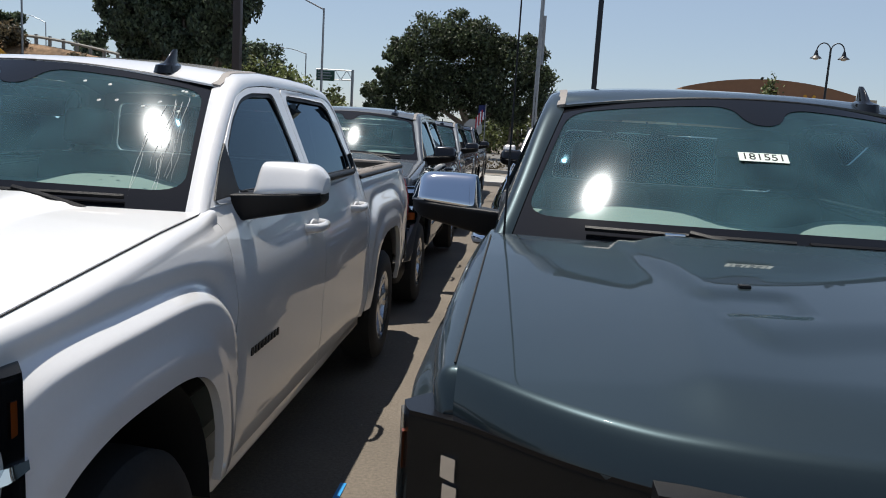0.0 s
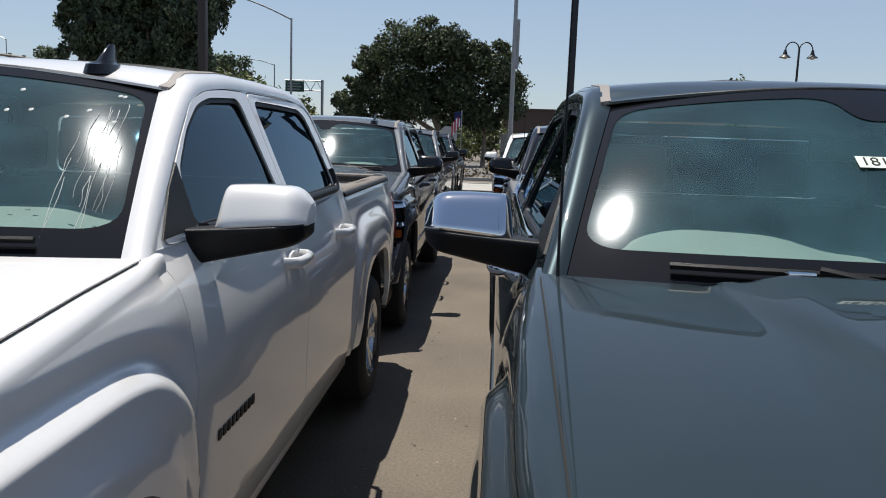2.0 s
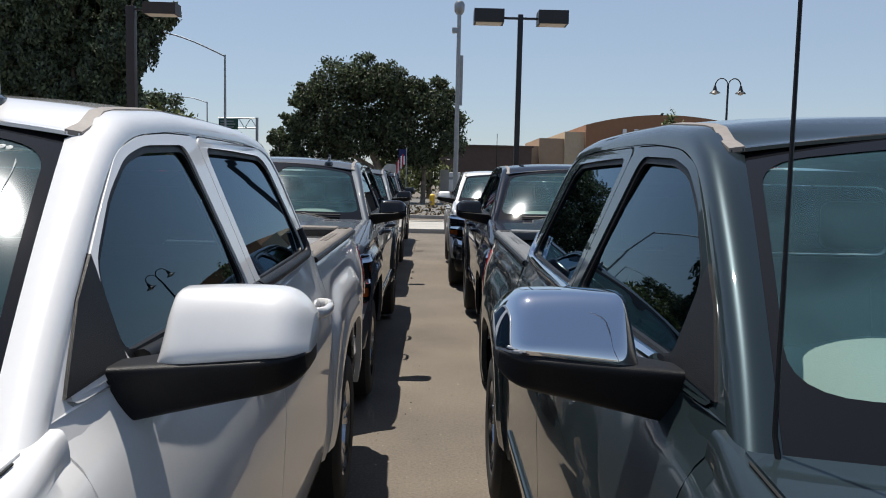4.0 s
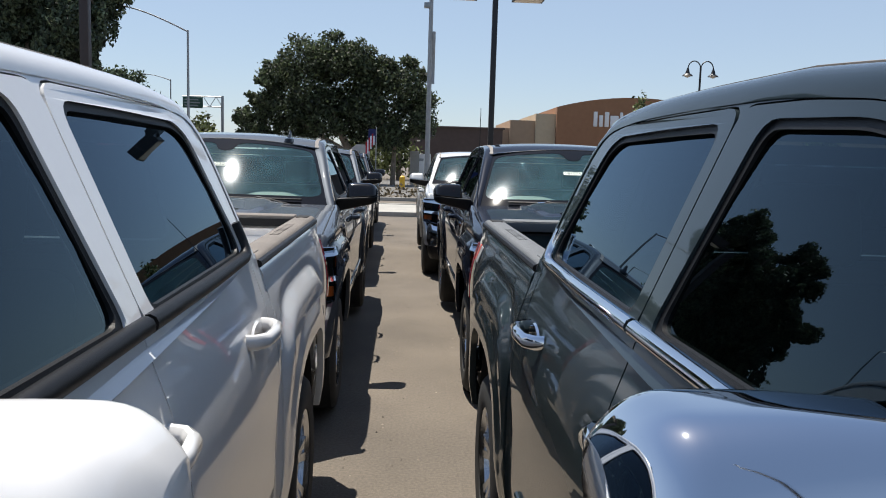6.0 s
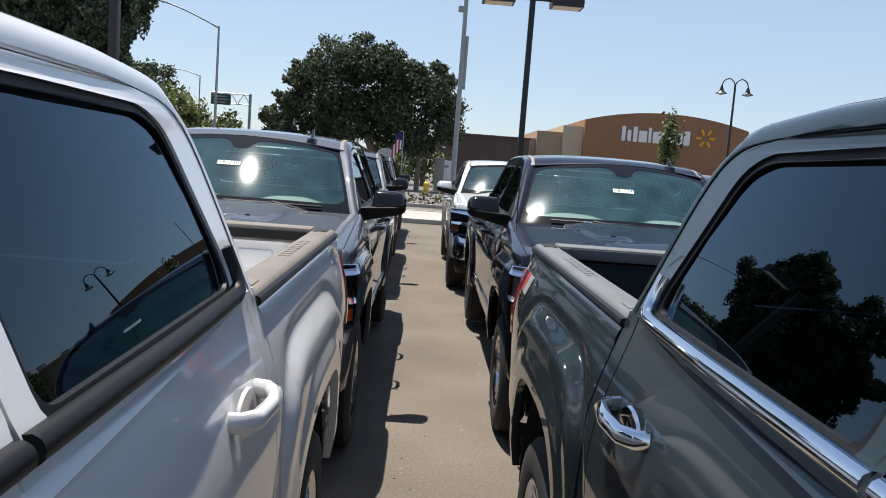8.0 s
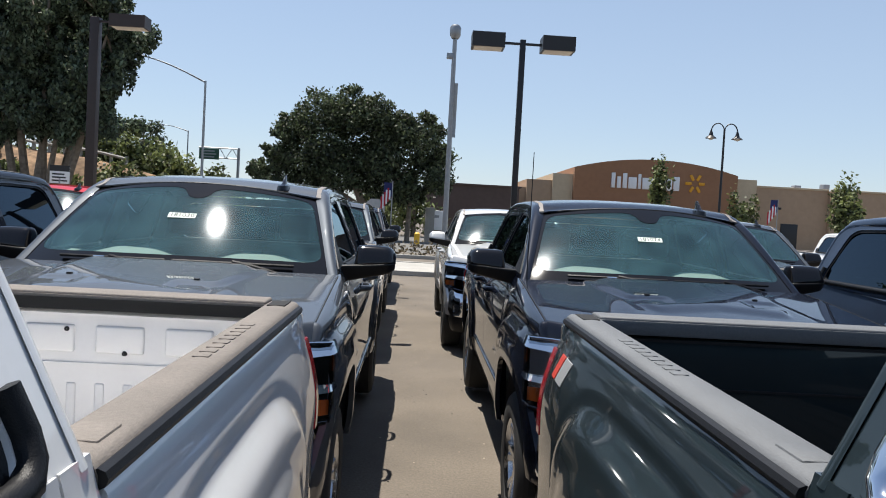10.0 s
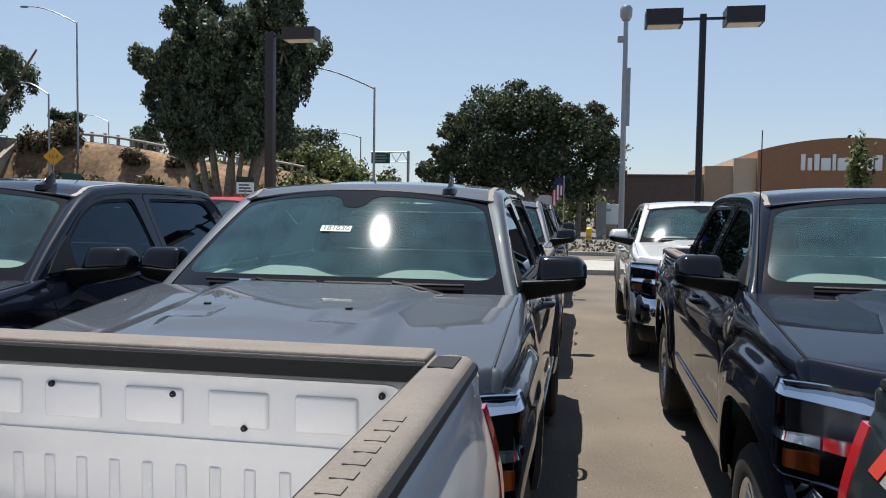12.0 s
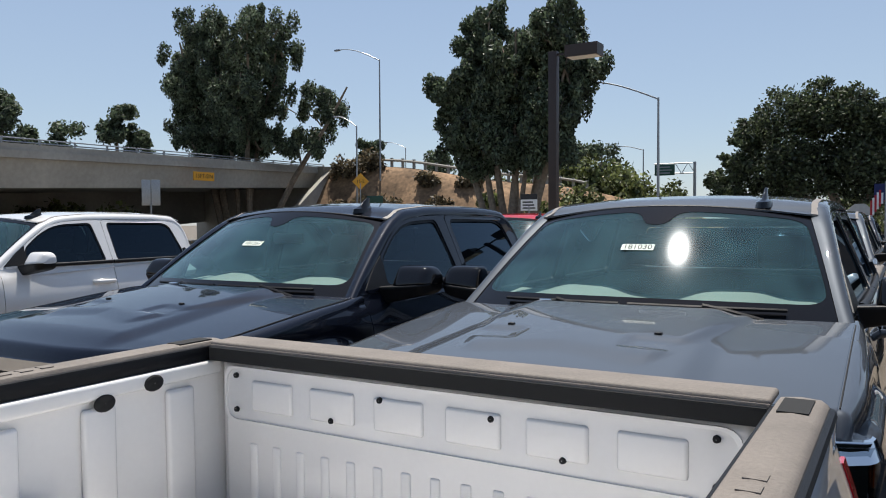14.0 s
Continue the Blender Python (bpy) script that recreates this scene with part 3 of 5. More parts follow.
            MESHES["pro_bm" + k] = flip(([Vector((0.7 + p[0], 0.29 + p[1], 1.09 + p[2])) for p in lathe([(-0.02, 0.045), (0.0, 0.05), (0.0, 0.04), (-0.025, 0.03), (-0.03, 0.001)], 20, "y")[0]], lathe([(-0.02, 0.045), (0.0, 0.05), (0.0, 0.04), (-0.025, 0.03), (-0.03, 0.001)], 20, "y")[1]), s)
        hl = part("headlight", MESHES["head_bm" + k], LAMP_BOWL if paint in (SLATE_PAINT, WHITE_PAINT) else BRIGHT_BOWL, t, "dark stacked headlight with chrome trim", key="head" + k)
        part("lens", MESHES["lens_bm" + k], LENS, hl, key="lens" + k).visible_shadow = False
        part("amber_marker", MESHES["amb_bm" + k], AMBER, hl, "amber side marker", key="amb" + k)
        part("amber_marker", None if ("amb2" + k) in MESHES else MESHES["amb2_bm" + k], AMBER, hl, "amber turn lamp", key="amb2" + k)
        if paint == SLATE_PAINT:
            for z0, z1, u0, u1 in ((1.11, 1.13, 0.52, 0.57), (1.065, 1.078, 0.51, 0.56), (1.05, 1.065, 0.2, 0.3)):
                part("chrome_strip", flip(sheet(lamp(z0, z1, 0.013), lin(u0, u1, 4), lin(0, 1, 3), (-0.01, 0.01, 0)), s), CHROME, hl)
        else:
            part("chrome_strip", None if ("hc" + k) in MESHES else MESHES["hc_bm" + k], CHROME, hl, key="hc" + k)
        if paint in (NIGHT_PAINT, GREY_PAINT, PEARL_PAINT):
            part("chrome_strip", MESHES["ht_bm" + k], CHROME, hl, key="ht" + k)
        part("projector", MESHES["pro_bm" + k], CHROME, hl, key="pro" + k)
        if ("tail" + k) not in MESHES:
            MESHES["tail_bm" + k] = flip(sheet(lambda u, v: Vector((side_x(5.66, 0.95 + 0.31 * v) + 0.003 - 0.14 * max(0, u - 0.5) * 2, 5.665 + 0.05 * min(1, u * 2), 0.95 + 0.31 * v)), lin(0, 1, 7), lin(0, 1, 7), (-0.03, -0.02, 0)), s)
        part("rear_post", None if ("rpost" + k) in MESHES else flip(boxed(0.825, 0.93, 5.6, 5.7, 0.6, 1.35, 0.015), s), paint, t, key="rpost" + k)
        part("tail_light", MESHES["tail_bm" + k], RED_LENS, t, "red tail light", key="tail" + k)
        # arches and wheels
        for a in (FRONT_AXLE, REAR_AXLE):
            kk = "well%s%g" % (k, a)
            part("wheel_well", None if kk in MESHES else flip(sheet(lambda u, v: Vector((0.6 + 0.37 * u, a + 0.55 * math.cos(math.pi * v), 0.42 + 0.58 * math.sin(math.pi * v))), lin(0, 1, 3), lin(0, 1, 17)), s), UNDER, t, key=kk)
            wheel(t, s * 0.872, a, s)
        # bed rail
        kk = "rail" + k
        if kk not in MESHES:
            def f(u, v):
                yy = 3.968 + 1.722 * v
                xs = [(0.822, 1.34), (0.822, 1.38), (0.829, 1.39), (0.868, 1.394), (0.908, 1.391), (0.92, 1.383), (0.925, 1.37)]
                p = xs[int(u)]
                k2 = max(0.0, (v - 0.965) / 0.035)
                return Vector((p[0] - 0.03 * k2 * k2 * (p[0] - 0.822) / 0.105, yy, p[1] - 0.02 * k2 * k2))
            MESHES[kk + "_bm"] = flip(sheet(f, range(7), lin(0, 0.9, 12) + lin(0.92, 1, 8), (0, 0, -0.02)), s)
            MESHES["railedge_bm" + k] = flip(tube([(0.924 - 0.02 * max(0.0, (y_ - 5.6) / 0.09) ** 2, y_, 1.366 - 0.012 * max(0.0, (y_ - 5.6) / 0.09) ** 2) for y_ in lin(3.97, 5.6, 14) + lin(5.62, 5.69, 5)], 0.014, 8), s)
            # Solid near-black block: its colour stands for the shade inside the pocket.
            MESHES["pocket_bm" + k] = flip(boxed(0.84, 0.897, 5.49, 5.615, 1.38, 1.3952, 0.0), s)
            MESHES["panel_bm" + k] = flip(boxed(0.838, 0.9, 4.03, 4.12, 1.385, 1.3965, 0.006), s)
            MESHES["inner_bm" + k] = flip(boxed(0.82, 0.84, 3.98, 5.62, 0.86, 1.35), s)
            MESHES["bedrib_bm" + k] = flip(boxed(0.8, 0.824, -0.05, 0.05, 0.9, 1.27, 0.011, 3), s)
            MESHES["lip_bm" + k] = flip(boxed(0.8, 0.824, 3.98, 5.62, 1.29, 1.335, 0.01, 3), s)
            MESHES["house_bm" + k] = flip(boxed(0.56, 0.818, REAR_AXLE - 0.45, REAR_AXLE + 0.45, 0.86, 1.08, 0.07, 3), s)
        part("bed_rail_cap", MESHES[kk + "_bm"], rail, t, "textured plastic bed rail cap", key=kk)
        part("rail_edge", MESHES["railedge_bm" + k], BLACK, t, "black rounded rail edge", key="railedge" + k)
        for i in range(9):
            part("rail_mark", None if ("mark%s%d" % (k, i)) in MESHES else flip(boxed(0.852, 0.886, 4.62 + 0.055 * i, 4.652 + 0.055 * i, 1.391, 1.3952, 0.0008), s), rail, t, key="mark%s%d" % (k, i))
        part("rail_inner_edge", None if ("railin" + k) in MESHES else flip(boxed(0.815, 0.8215, 3.99, 5.6, 1.335, 1.379, 0.002), s), BLACK, t, "black inner edge of the rail cap", key="railin" + k)
        part("stake_pocket", MESHES["pocket_bm" + k], UNDER, t, key="pocket" + k)
        part("rail_panel", MESHES["panel_bm" + k], rail, t, key="railpanel" + k)
        part("bed_wall", MESHES["inner_bm" + k], bed, t, key="inner" + k)
        part("bed_lip", MESHES["lip_bm" + k], bed, t, key="lip" + k)
        part("wheel_house", MESHES["house_bm" + k], bed, t, key="house" + k)
        for yy in lin(4.1, 5.46, 6):
            part("bed_rib", MESHES["bedrib_bm" + k], bed, t, key="bedrib" + k, m=pose(0, yy, 0))
        # Near-black discs paint the holes' inner shade onto the bed wall.
        for zz, yy in ((1.305, 5.36), (1.28, 5.2)):
            part("tie_down_hole", None if ("hole" + k + str(zz)) in MESHES else flip(([Vector((0.799 - p[0], yy + p[1] * 1.4, zz + p[2])) for p in lathe([(0.004, 0.001), (0.004, 0.02), (0, 0.024)], 16)[0]], lathe([(0.004, 0.001), (0.004, 0.02), (0, 0.024)], 16)[1]), s), UNDER, t, key="hole" + k + str(zz))
        part("roof_molding", None if ("ditch" + k) in MESHES else flip(sheet(lambda u, v: roof(0.905 + 0.04 * u, v) + Vector((0, 0, 0.004)), lin(0, 1, 3), lin(0.0, 0.93, 24), (0, 0, -0.01)), s), TRIM, t, "brown rubber roof strip", key="ditch" + k)
        # pillars and roof rail in one skin
        part("pillar", None if ("pillar" + k) in MESHES else flip(cab_rail(), s), paint, t, key="pillar" + k)
    # hood, cowl, windscreen, roof
    part("hood", None if "hood" in MESHES else sheet(hood, lin(-0.995, 0.995, 101), lin(0, 0.045, 6) + lin(0.06, 1, 70), (0, 0, -0.03)), paint, t, key="hood")
    for s in both:
        part("panel_gap", None if ("gap%d" % s) in MESHES else tube([hood(s * 1.0, v_) + Vector((s * 0.002, 0, -0.001)) for v_ in lin(0.05, 0.97, 24)], 0.0022, 6), UNDER, t, key="gap%d" % s)
    part("cowl", None if "cowl" in MESHES else sheet(lambda u, v: hood(u, 1.0).lerp(shield(u, 0.05), v) + Vector((0, 0, -0.012 * math.sin(v * math.pi) - 0.006)), lin(-0.98, 0.98, 25), lin(-0.1, 1, 5), (0, 0, -0.03)), BLACK, t, key="cowl")
    part("windscreen", None if "shield" in MESHES else sheet(shield, lin(-1, 1, 31), lin(0, 1, 14)), WINDSHIELD, t, "clear windscreen with faint dust and a painted-in teal reflection haze", key="shield").visible_shadow = False
    part("windscreen_border", None if "frit" in MESHES else windscreen_border(), FRIT, t, "black border of the windscreen", key="frit")
    part("header_strip", None if "header" in MESHES else tube([shield(u, 1.0) + Vector((0, 0.004, 0.004)) for u in lin(-0.97, 0.97, 21)], 0.005, 6), BLACK, t, key="header")

    part("roof", None if "roof" in MESHES else sheet(roof, lin(-0.94, 0.94, 61), lin(0, 0.07, 8) + lin(0.09, 1, 38), (0, 0, -0.008)), paint, t, key="roof")
    if "fin" not in MESHES:
        secs = []
        for z_, a, b_, w_ in ((0.0, -0.1, 0.1, 0.042), (0.03, -0.085, 0.098, 0.036), (0.04, -0.03, 0.09, 0.014), (0.075, 0.02, 0.09, 0.01), (0.095, 0.055, 0.088, 0.006)):
            secs.append([Vector((w_ * math.cos(i * math.pi / 8), (a + b_) / 2 + (b_ - a) / 2 * math.sin(i * math.pi / 8), z_)) for i in range(16)])
        MESHES["fin_bm"] = loft(secs)
    part("roof_antenna", MESHES["fin_bm"], BLACK_GLOSS, t, "small fin antenna", key="fin", m=pose(0.46, 2.3, 1.862, 4, 0, 0))
    part("rear_wall", None if "cabback" in MESHES else plate(dense([(-0.9, 0.5), (0.9, 0.5), (0.9, 1.4), (0.74, 1.8), (-0.74, 1.8), (-0.9, 1.4)]), [rounded([(-0.66, 1.44), (0.66, 1.44), (0.6, 1.74), (-0.6, 1.74)], 0.05)], lambda a, b: Vector((a, 3.955 - 0.2 * max(0, b - 1.4) - 0.2 * max(0, b - 1.7), b)), (0, -0.03, 0)), paint, t, key="cabback")
    part("rear_window", None if "backglass" in MESHES else plate(rounded([(-0.655, 1.445), (0.655, 1.445), (0.595, 1.735), (-0.595, 1.735)], 0.05), [], lambda a, b: Vector((a, 3.94 - 0.2 * max(0, b - 1.4), b))), TINTED, t, key="backglass")
    # wipers and washer
    for x0, x1 in ((-0.62, -0.02), (0.02, 0.66)):
        kk = "wiper%g" % x0
        if kk not in MESHES:
            blade = tube([shield(u, 0.055) + Vector((0, -0.012, 0.018)) for u in lin(x0 / 0.87, x1 / 0.87, 9)], 0.009, 6)
            arm = tube([shield(x1 / 0.87 - 0.1, -0.02) + Vector((0, -0.03, 0.02)), shield((x0 + x1) / 1.74 + 0.12, 0.01) + Vector((0, -0.025, 0.035)), shield((x0 + x1) / 1.74, 0.05) + Vector((0, -0.02, 0.03))], 0.011, 6)
            MESHES[kk + "_bm"] = joined(blade, arm)
        part("wiper", MESHES[kk + "_bm"], BLACK, t, key=kk)
    # nose
    if "grille" not in MESHES:
        face = lambda u, v: Vector((u * 0.6, 0.12 + 0.04 * u * u + 0.03 * v, 0.81 + 0.37 * v))
        MESHES["grille_bm"] = sheet(lambda u, v: face(u, v) + Vector((0, 0.05, 0)), lin(-1, 1, 15), lin(0, 1, 4))
        for i, (a, b_) in enumerate(((0.0, 0.08), (0.28, 0.34), (0.46, 0.62), (0.72, 0.78), (0.92, 1.08))):
            MESHES["gbar%d_bm" % i] = sheet(lambda u, v: face(u, a + (b_ - a) * v), lin(-1, 1, 21), lin(0, 1, 4), (0, 0.05, 0))
        prof = [(0.03, 0.50), (0.0, 0.57), (-0.005, 0.66), (0.015, 0.74), (0.065, 0.8)]
        plan2 = [(0, 0.05), (0.35, 0.06), (0.62, 0.09), (0.8, 0.15), (0.9, 0.24), (0.955, 0.36), (0.97, 0.46)]

        def bump_at(u, v, pr):
            q = abs(u) * (len(plan2) - 1)
            i = min(len(plan2) - 2, int(q))
            p = Vector(plan2[i]).lerp(Vector(plan2[i + 1]), q - i)
            o, z = pr[int(v)]
            return Vector((math.copysign(p.x - o * abs(u) ** 3, u), p.y + o * (1 - abs(u) ** 3), z + 0.05 * smooth(0.55, 0.9, abs(u)) * (z > 0.7)))
        MESHES["bumper_bm"] = sheet(lambda u, v: bump_at(u, v, prof), lin(-1, 1, 49), range(5), (0, 0.03, 0))
        MESHES["valance_bm"] = sheet(lambda u, v: bump_at(u * 0.97, v, [(0.1, 0.3), (0.05, 0.36), (0.03, 0.44), (0.04, 0.52)]), lin(-1, 1, 41), range(4), (0, 0.03, 0))
        MESHES["nose_bm"] = sheet(lambda u, v: Vector((u * 0.8, 0.22 + 0.16 * abs(u) ** 3, 0.72 + 0.48 * v)), lin(-1, 1, 31), lin(0, 1, 5))
        MESHES["belly_bm"] = box(boxed(-0.72, 0.72, 0.4, 5.55, 0.3, 0.62, 0.05), -0.62, 0.62, 0.3, 1.5, 0.5, 1.1)
        MESHES["rearbump_bm"] = boxed(-0.95, 0.95, 5.6, 5.76, 0.52, 0.68, 0.05, 3)
    part("grille", MESHES["grille_bm"], BLACK, t, "black grille mesh", key="grille")
    for i in range(5):
        part("grille_bar", MESHES["gbar%d_bm" % i], CHROME if i in (0, 2, 4) and paint != SLATE_PAINT else BLACK, t, key="gbar%d" % i)
    part("nose_panel", MESHES["nose_bm"], BLACK, t, key="nose")
    for s in both:
        part("washer_nozzle", None if ("noz%d" % s) in MESHES else boxed(s * 0.3 - 0.014, s * 0.3 + 0.014, 0.93, 0.95, hood(s * 0.345, 0.615).z - 0.006, hood(s * 0.345, 0.615).z + 0.007, 0.004), BLACK, t, key="noz%d" % s)
        if paint != WHITE_PAINT:
            part("body_molding", None if ("bodym%d" % s) in MESHES else flip(tube([(side_x(y_, 0.68) + 0.004, y_, 0.68) for y_ in lin(1.75, 3.72, 12)], 0.01, 8), s), paint, t, key="bodym%d" % s)
    part("wiper_tag", None if "wtag" in MESHES else boxed(-0.03, 0.03, -0.012, 0.012, 0, 0.012, 0.004), CHROME, t, key="wtag", m=Matrix.Translation(shield(-0.42, 0.02) + Vector((0, -0.03, 0.035))))
    if sunroof:
        part("sunroof", boxed(-0.38, 0.38, 2.72, 3.1, 1.93, 1.938, 0.003), BLACK_GLOSS, t, "sunroof glass tilted open", m=pose(0, 0.06, -0.1, 1.8))
    part("front_bumper", MESHES["bumper_bm"], CHROME, t, "chrome front bumper", key="bumper")
    part("valance", MESHES["valance_bm"], BLACK, t, "black lower valance", key="valance")
    part("underbody", MESHES["belly_bm"], UNDER, t, key="belly")
    part("rear_bumper", MESHES["rearbump_bm"], CHROME, t, "chrome rear bumper", key="rearbump")
    # bed floor, bulkhead, tailgate
    if "bedfloor" not in MESHES:
        fl = boxed(-0.82, 0.82, 3.97, 5.66, 0.82, 0.86)
        for i in range(11):
            xx = -0.7 + 0.14 * i
            box(fl, xx - 0.04, xx + 0.04, 4.0, 5.6, 0.85, 0.872, 0.008)
        MESHES["bedfloor_bm"] = fl
        bh = boxed(-0.82, 0.82, 3.965, 3.985, 0.84, 1.35)
        for i in range(6):
            xx = -0.62 + 0.248 * i
            box(bh, xx - 0.08, xx + 0.08, 3.98, 4.0, 0.92, 1.26, 0.008)
        MESHES["bulkhead_bm"] = bh
        tg = boxed(-0.822, 0.822, 5.64, 5.71, 0.86, 1.36, 0.01)
        box(tg, -0.78, 0.78, 5.6, 5.65, 0.88, 1.335, 0.025, 3)
        MESHES["tailgate_bm"] = tg
        MESHES["emb_bm"] = boxed(-0.08, 0.08, -0.009, 0.02, -0.046, 0.046, 0.0085, 3)
        MESHES["rib_bm"] = boxed(-0.016, 0.016, -0.007, 0.02, -0.17, 0.06, 0.0065, 3)
        MESHES["frame_bm"] = plate(rounded([(-0.765, 1.15), (0.765, 1.15), (0.765, 1.322), (-0.765, 1.322)], 0.05, 6), [rounded([(-0.754, 1.158), (0.754, 1.158), (0.754, 1.313), (-0.754, 1.313)], 0.045, 6)], lambda a, b: Vector((a, 5.594, b)), (0, 0.01, 0))
        MESHES["tgcap_bm"] = box(boxed(-0.817, 0.817, 5.585, 5.715, 1.375, 1.394, 0.008, 3), -0.817, 0.817, 5.582, 5.6, 1.335, 1.385, 0.004)
        MESHES["screw_bm"] = lathe([(0.008, 0.001), (0.008, 0.0075), (0.0, 0.009)], 14, "y")
    part("bed_floor", MESHES["bedfloor_bm"], bed, t, key="bedfloor")
    part("bed_bulkhead", MESHES["bulkhead_bm"], bed, t, key="bulkhead")
    tg = part("tailgate", MESHES["tailgate_bm"], paint, t, "closed tailgate", key="tailgate")
    part("inner_frame", MESHES["frame_bm"], bed, tg, key="tgframe")
    part("tailgate_cap", MESHES["tgcap_bm"], rail, tg, "worn plastic tailgate cap", key="tgcap")
    if wet:
        part("tailgate_strip", boxed(-0.81, 0.81, 5.575, 5.5825, 1.336, 1.376), UNDER, tg, "black upright edge of the cap")
        for i in range(6):
            part("pressed_panel", MESHES["emb_bm"], bed, tg, key="emb", m=pose(-0.57 + 0.228 * i, 5.6, 1.238))
        for i in range(15):
            part("pressed_rib", MESHES["rib_bm"], bed, tg, key="rib", m=pose(-0.65 + 0.0928 * i, 5.602, 1.03))
        for xx, zz in ((-0.71, 1.295), (-0.71, 1.19), (0.71, 1.295), (0.71, 1.19), (0.36, 1.195), (0.17, 1.27), (-0.17, 1.278), (-0.34, 1.2)):
            part("bolt", MESHES["screw_bm"], UNDER, tg, key="screw", m=pose(xx, 5.594, zz, 0, 0, 180))
    # cabin
    if "dash" not in MESHES:
        ds = sheet(lambda u, v: Vector((u * 0.82, 1.5 + 0.14 * u * u + 0.5 * v, 1.375 + 0.045 * v + (0.04 * math.exp(-((u - 0.45) / 0.24) ** 4) + 0.04 * math.exp(-((u + 0.45) / 0.26) ** 4)) * smooth(0.15, 0.45, v))), lin(-1, 1, 41), lin(0, 1, 12), (0, 0.03, -0.25))
        MESHES["dash_bm"] = ds
        st = boxed(-0.25, 0.25, 2.55, 3.05, 0.75, 0.95, 0.06, 3)
        MESHES["cush_bm"] = st
        bk = boxed(-0.25, 0.25, -0.07, 0.07, 0.0, 0.62, 0.06, 3)
        MESHES["sback_bm"] = bk
        MESHES["hrest_bm"] = boxed(-0.13, 0.13, -0.05, 0.05, 0.66, 0.86, 0.04, 3)
        pts = [(0.19 * math.cos(a), 0, 0.19 * math.sin(a)) for a in lin(0, 2 * math.pi, 29)]
        MESHES["steer_bm"] = joined(tube(pts, 0.016, 8), tube([(-0.18, 0, 0), (0.18, 0, 0)], 0.02, 6), tube([(0, 0, 0), (0, 0, -0.18)], 0.02, 6), lathe([(-0.02, 0.001), (-0.02, 0.07), (0.03, 0.08)], 16, "y"))
        MESHES["tub_bm"] = boxed(-0.88, 0.88, 1.7, 3.88, 0.55, 0.6)
        MESHES["lining_bm"] = sheet(lambda u, v: roof(u * 0.97, v * 0.97 + 0.02) - Vector((0, 0, 0.05)), lin(-1, 1, 11), lin(0, 1, 8))
        MESHES["rvm_bm"] = boxed(-0.13, 0.13, 2.08, 2.11, 1.66, 1.73, 0.012)
        MESHES["rbench_bm"] = box(boxed(-0.7, 0.7, 3.2, 3.6, 0.75, 0.95, 0.05), -0.7, 0.7, 3.6, 3.75, 0.9, 1.45, 0.05)
    part("dashboard", MESHES["dash_bm"], DASH, t, "pale grey dashboard top", key="dash")
    for sx in (-0.42, 0.42):
        st = part("front_seat", MESHES["cush_bm"], SEAT, t, "dark cloth front seat", key="cush", m=pose(sx, 0, 0))
        part("seat_back", MESHES["sback_bm"], SEAT, st, key="sback", m=pose(0, 3.05, 0.85, -12))
        part("headrest", MESHES["hrest_bm"], SEAT, st, key="hrest", m=pose(0, 3.05, 0.85, -12))
        part("rear_headrest", MESHES["hrest_bm"], SEAT, t, key="hrest", m=pose(sx, 3.7, 0.82, -6))
    part("steering_wheel", MESHES["steer_bm"], BLACK, t, key="steer", m=pose(0.42, 2.18, 1.22, -25))
    part("cabin_floor", MESHES["tub_bm"], CABIN, t, key="tub")
    part("headliner", MESHES["lining_bm"], HEADLINER, t, key="lining")
    part("rear_view_mirror", MESHES["rvm_bm"], BLACK, t, key="rvm")
    part("rear_bench", MESHES["rbench_bm"], SEAT, t, key="rbench")
    if tag:
        v = 0.555
        n = (shield(0.1, v) - shield(-0.1, v)).cross(shield(0, v + 0.1) - shield(0, v - 0.1)).normalized()
        up = (shield(0, v + 0.1) - shield(0, v - 0.1)).normalized()
        m3 = Matrix((Vector((1, 0, 0)), up, n)).transposed().to_4x4()
        st = part("paper_tag", None if "tag" in MESHES else boxed(-0.08, 0.08, -0.023, 0.023, -0.0006, 0.0006), PAPER, t, "white paper stock tag on the windscreen", key="tag", m=Matrix.Translation(shield(-0.05, v) + n * 0.004) @ m3)
        lettering("tag_number", tag, 0.048, INK, st, pose(0, 0, 0.0012), "tag" + tag)
    if wet:
        r_ = random.Random(3)
        for i in range(16):
            u0, v0, ln = r_.uniform(0.7, 0.9), r_.uniform(0.35, 0.85), r_.uniform(0.15, 0.5)
            pts = [shield(u0 + 0.004 * math.sin(j * 0.9 + i), v0 - ln * j / 9) + Vector((0, -0.001, 0.0015)) for j in range(10)]
            part("soap_streak", tube(pts, r_.uniform(0.0006, 0.0013), 5, 0.4), SOAP, t, "dried pale soap streak on the windscreen")
        for i in range(9):
            u0, v0 = r_.uniform(0.3, 0.92), r_.uniform(0.7, 0.9)
            part("soap_spot", None if "spot" in MESHES else lathe([(0, 0.008), (0.001, 0.006), (0.0015, 0.001)], 8, "z"), SOAP, t, key="spot", m=Matrix.Translation(shield(u0, v0)) @ pose(0, 0, 0, 35))
    if whip:
        part("whip_antenna", None if "whip" in MESHES else tube([(0, 0, 0), (0, 0.03, 0.05), (0.002, 0.1, 0.82)], 0.005, 6, 0.5), BLACK, t, key="whip", m=pose(-0.872, 1.56, 1.36, 4, 0, 0))
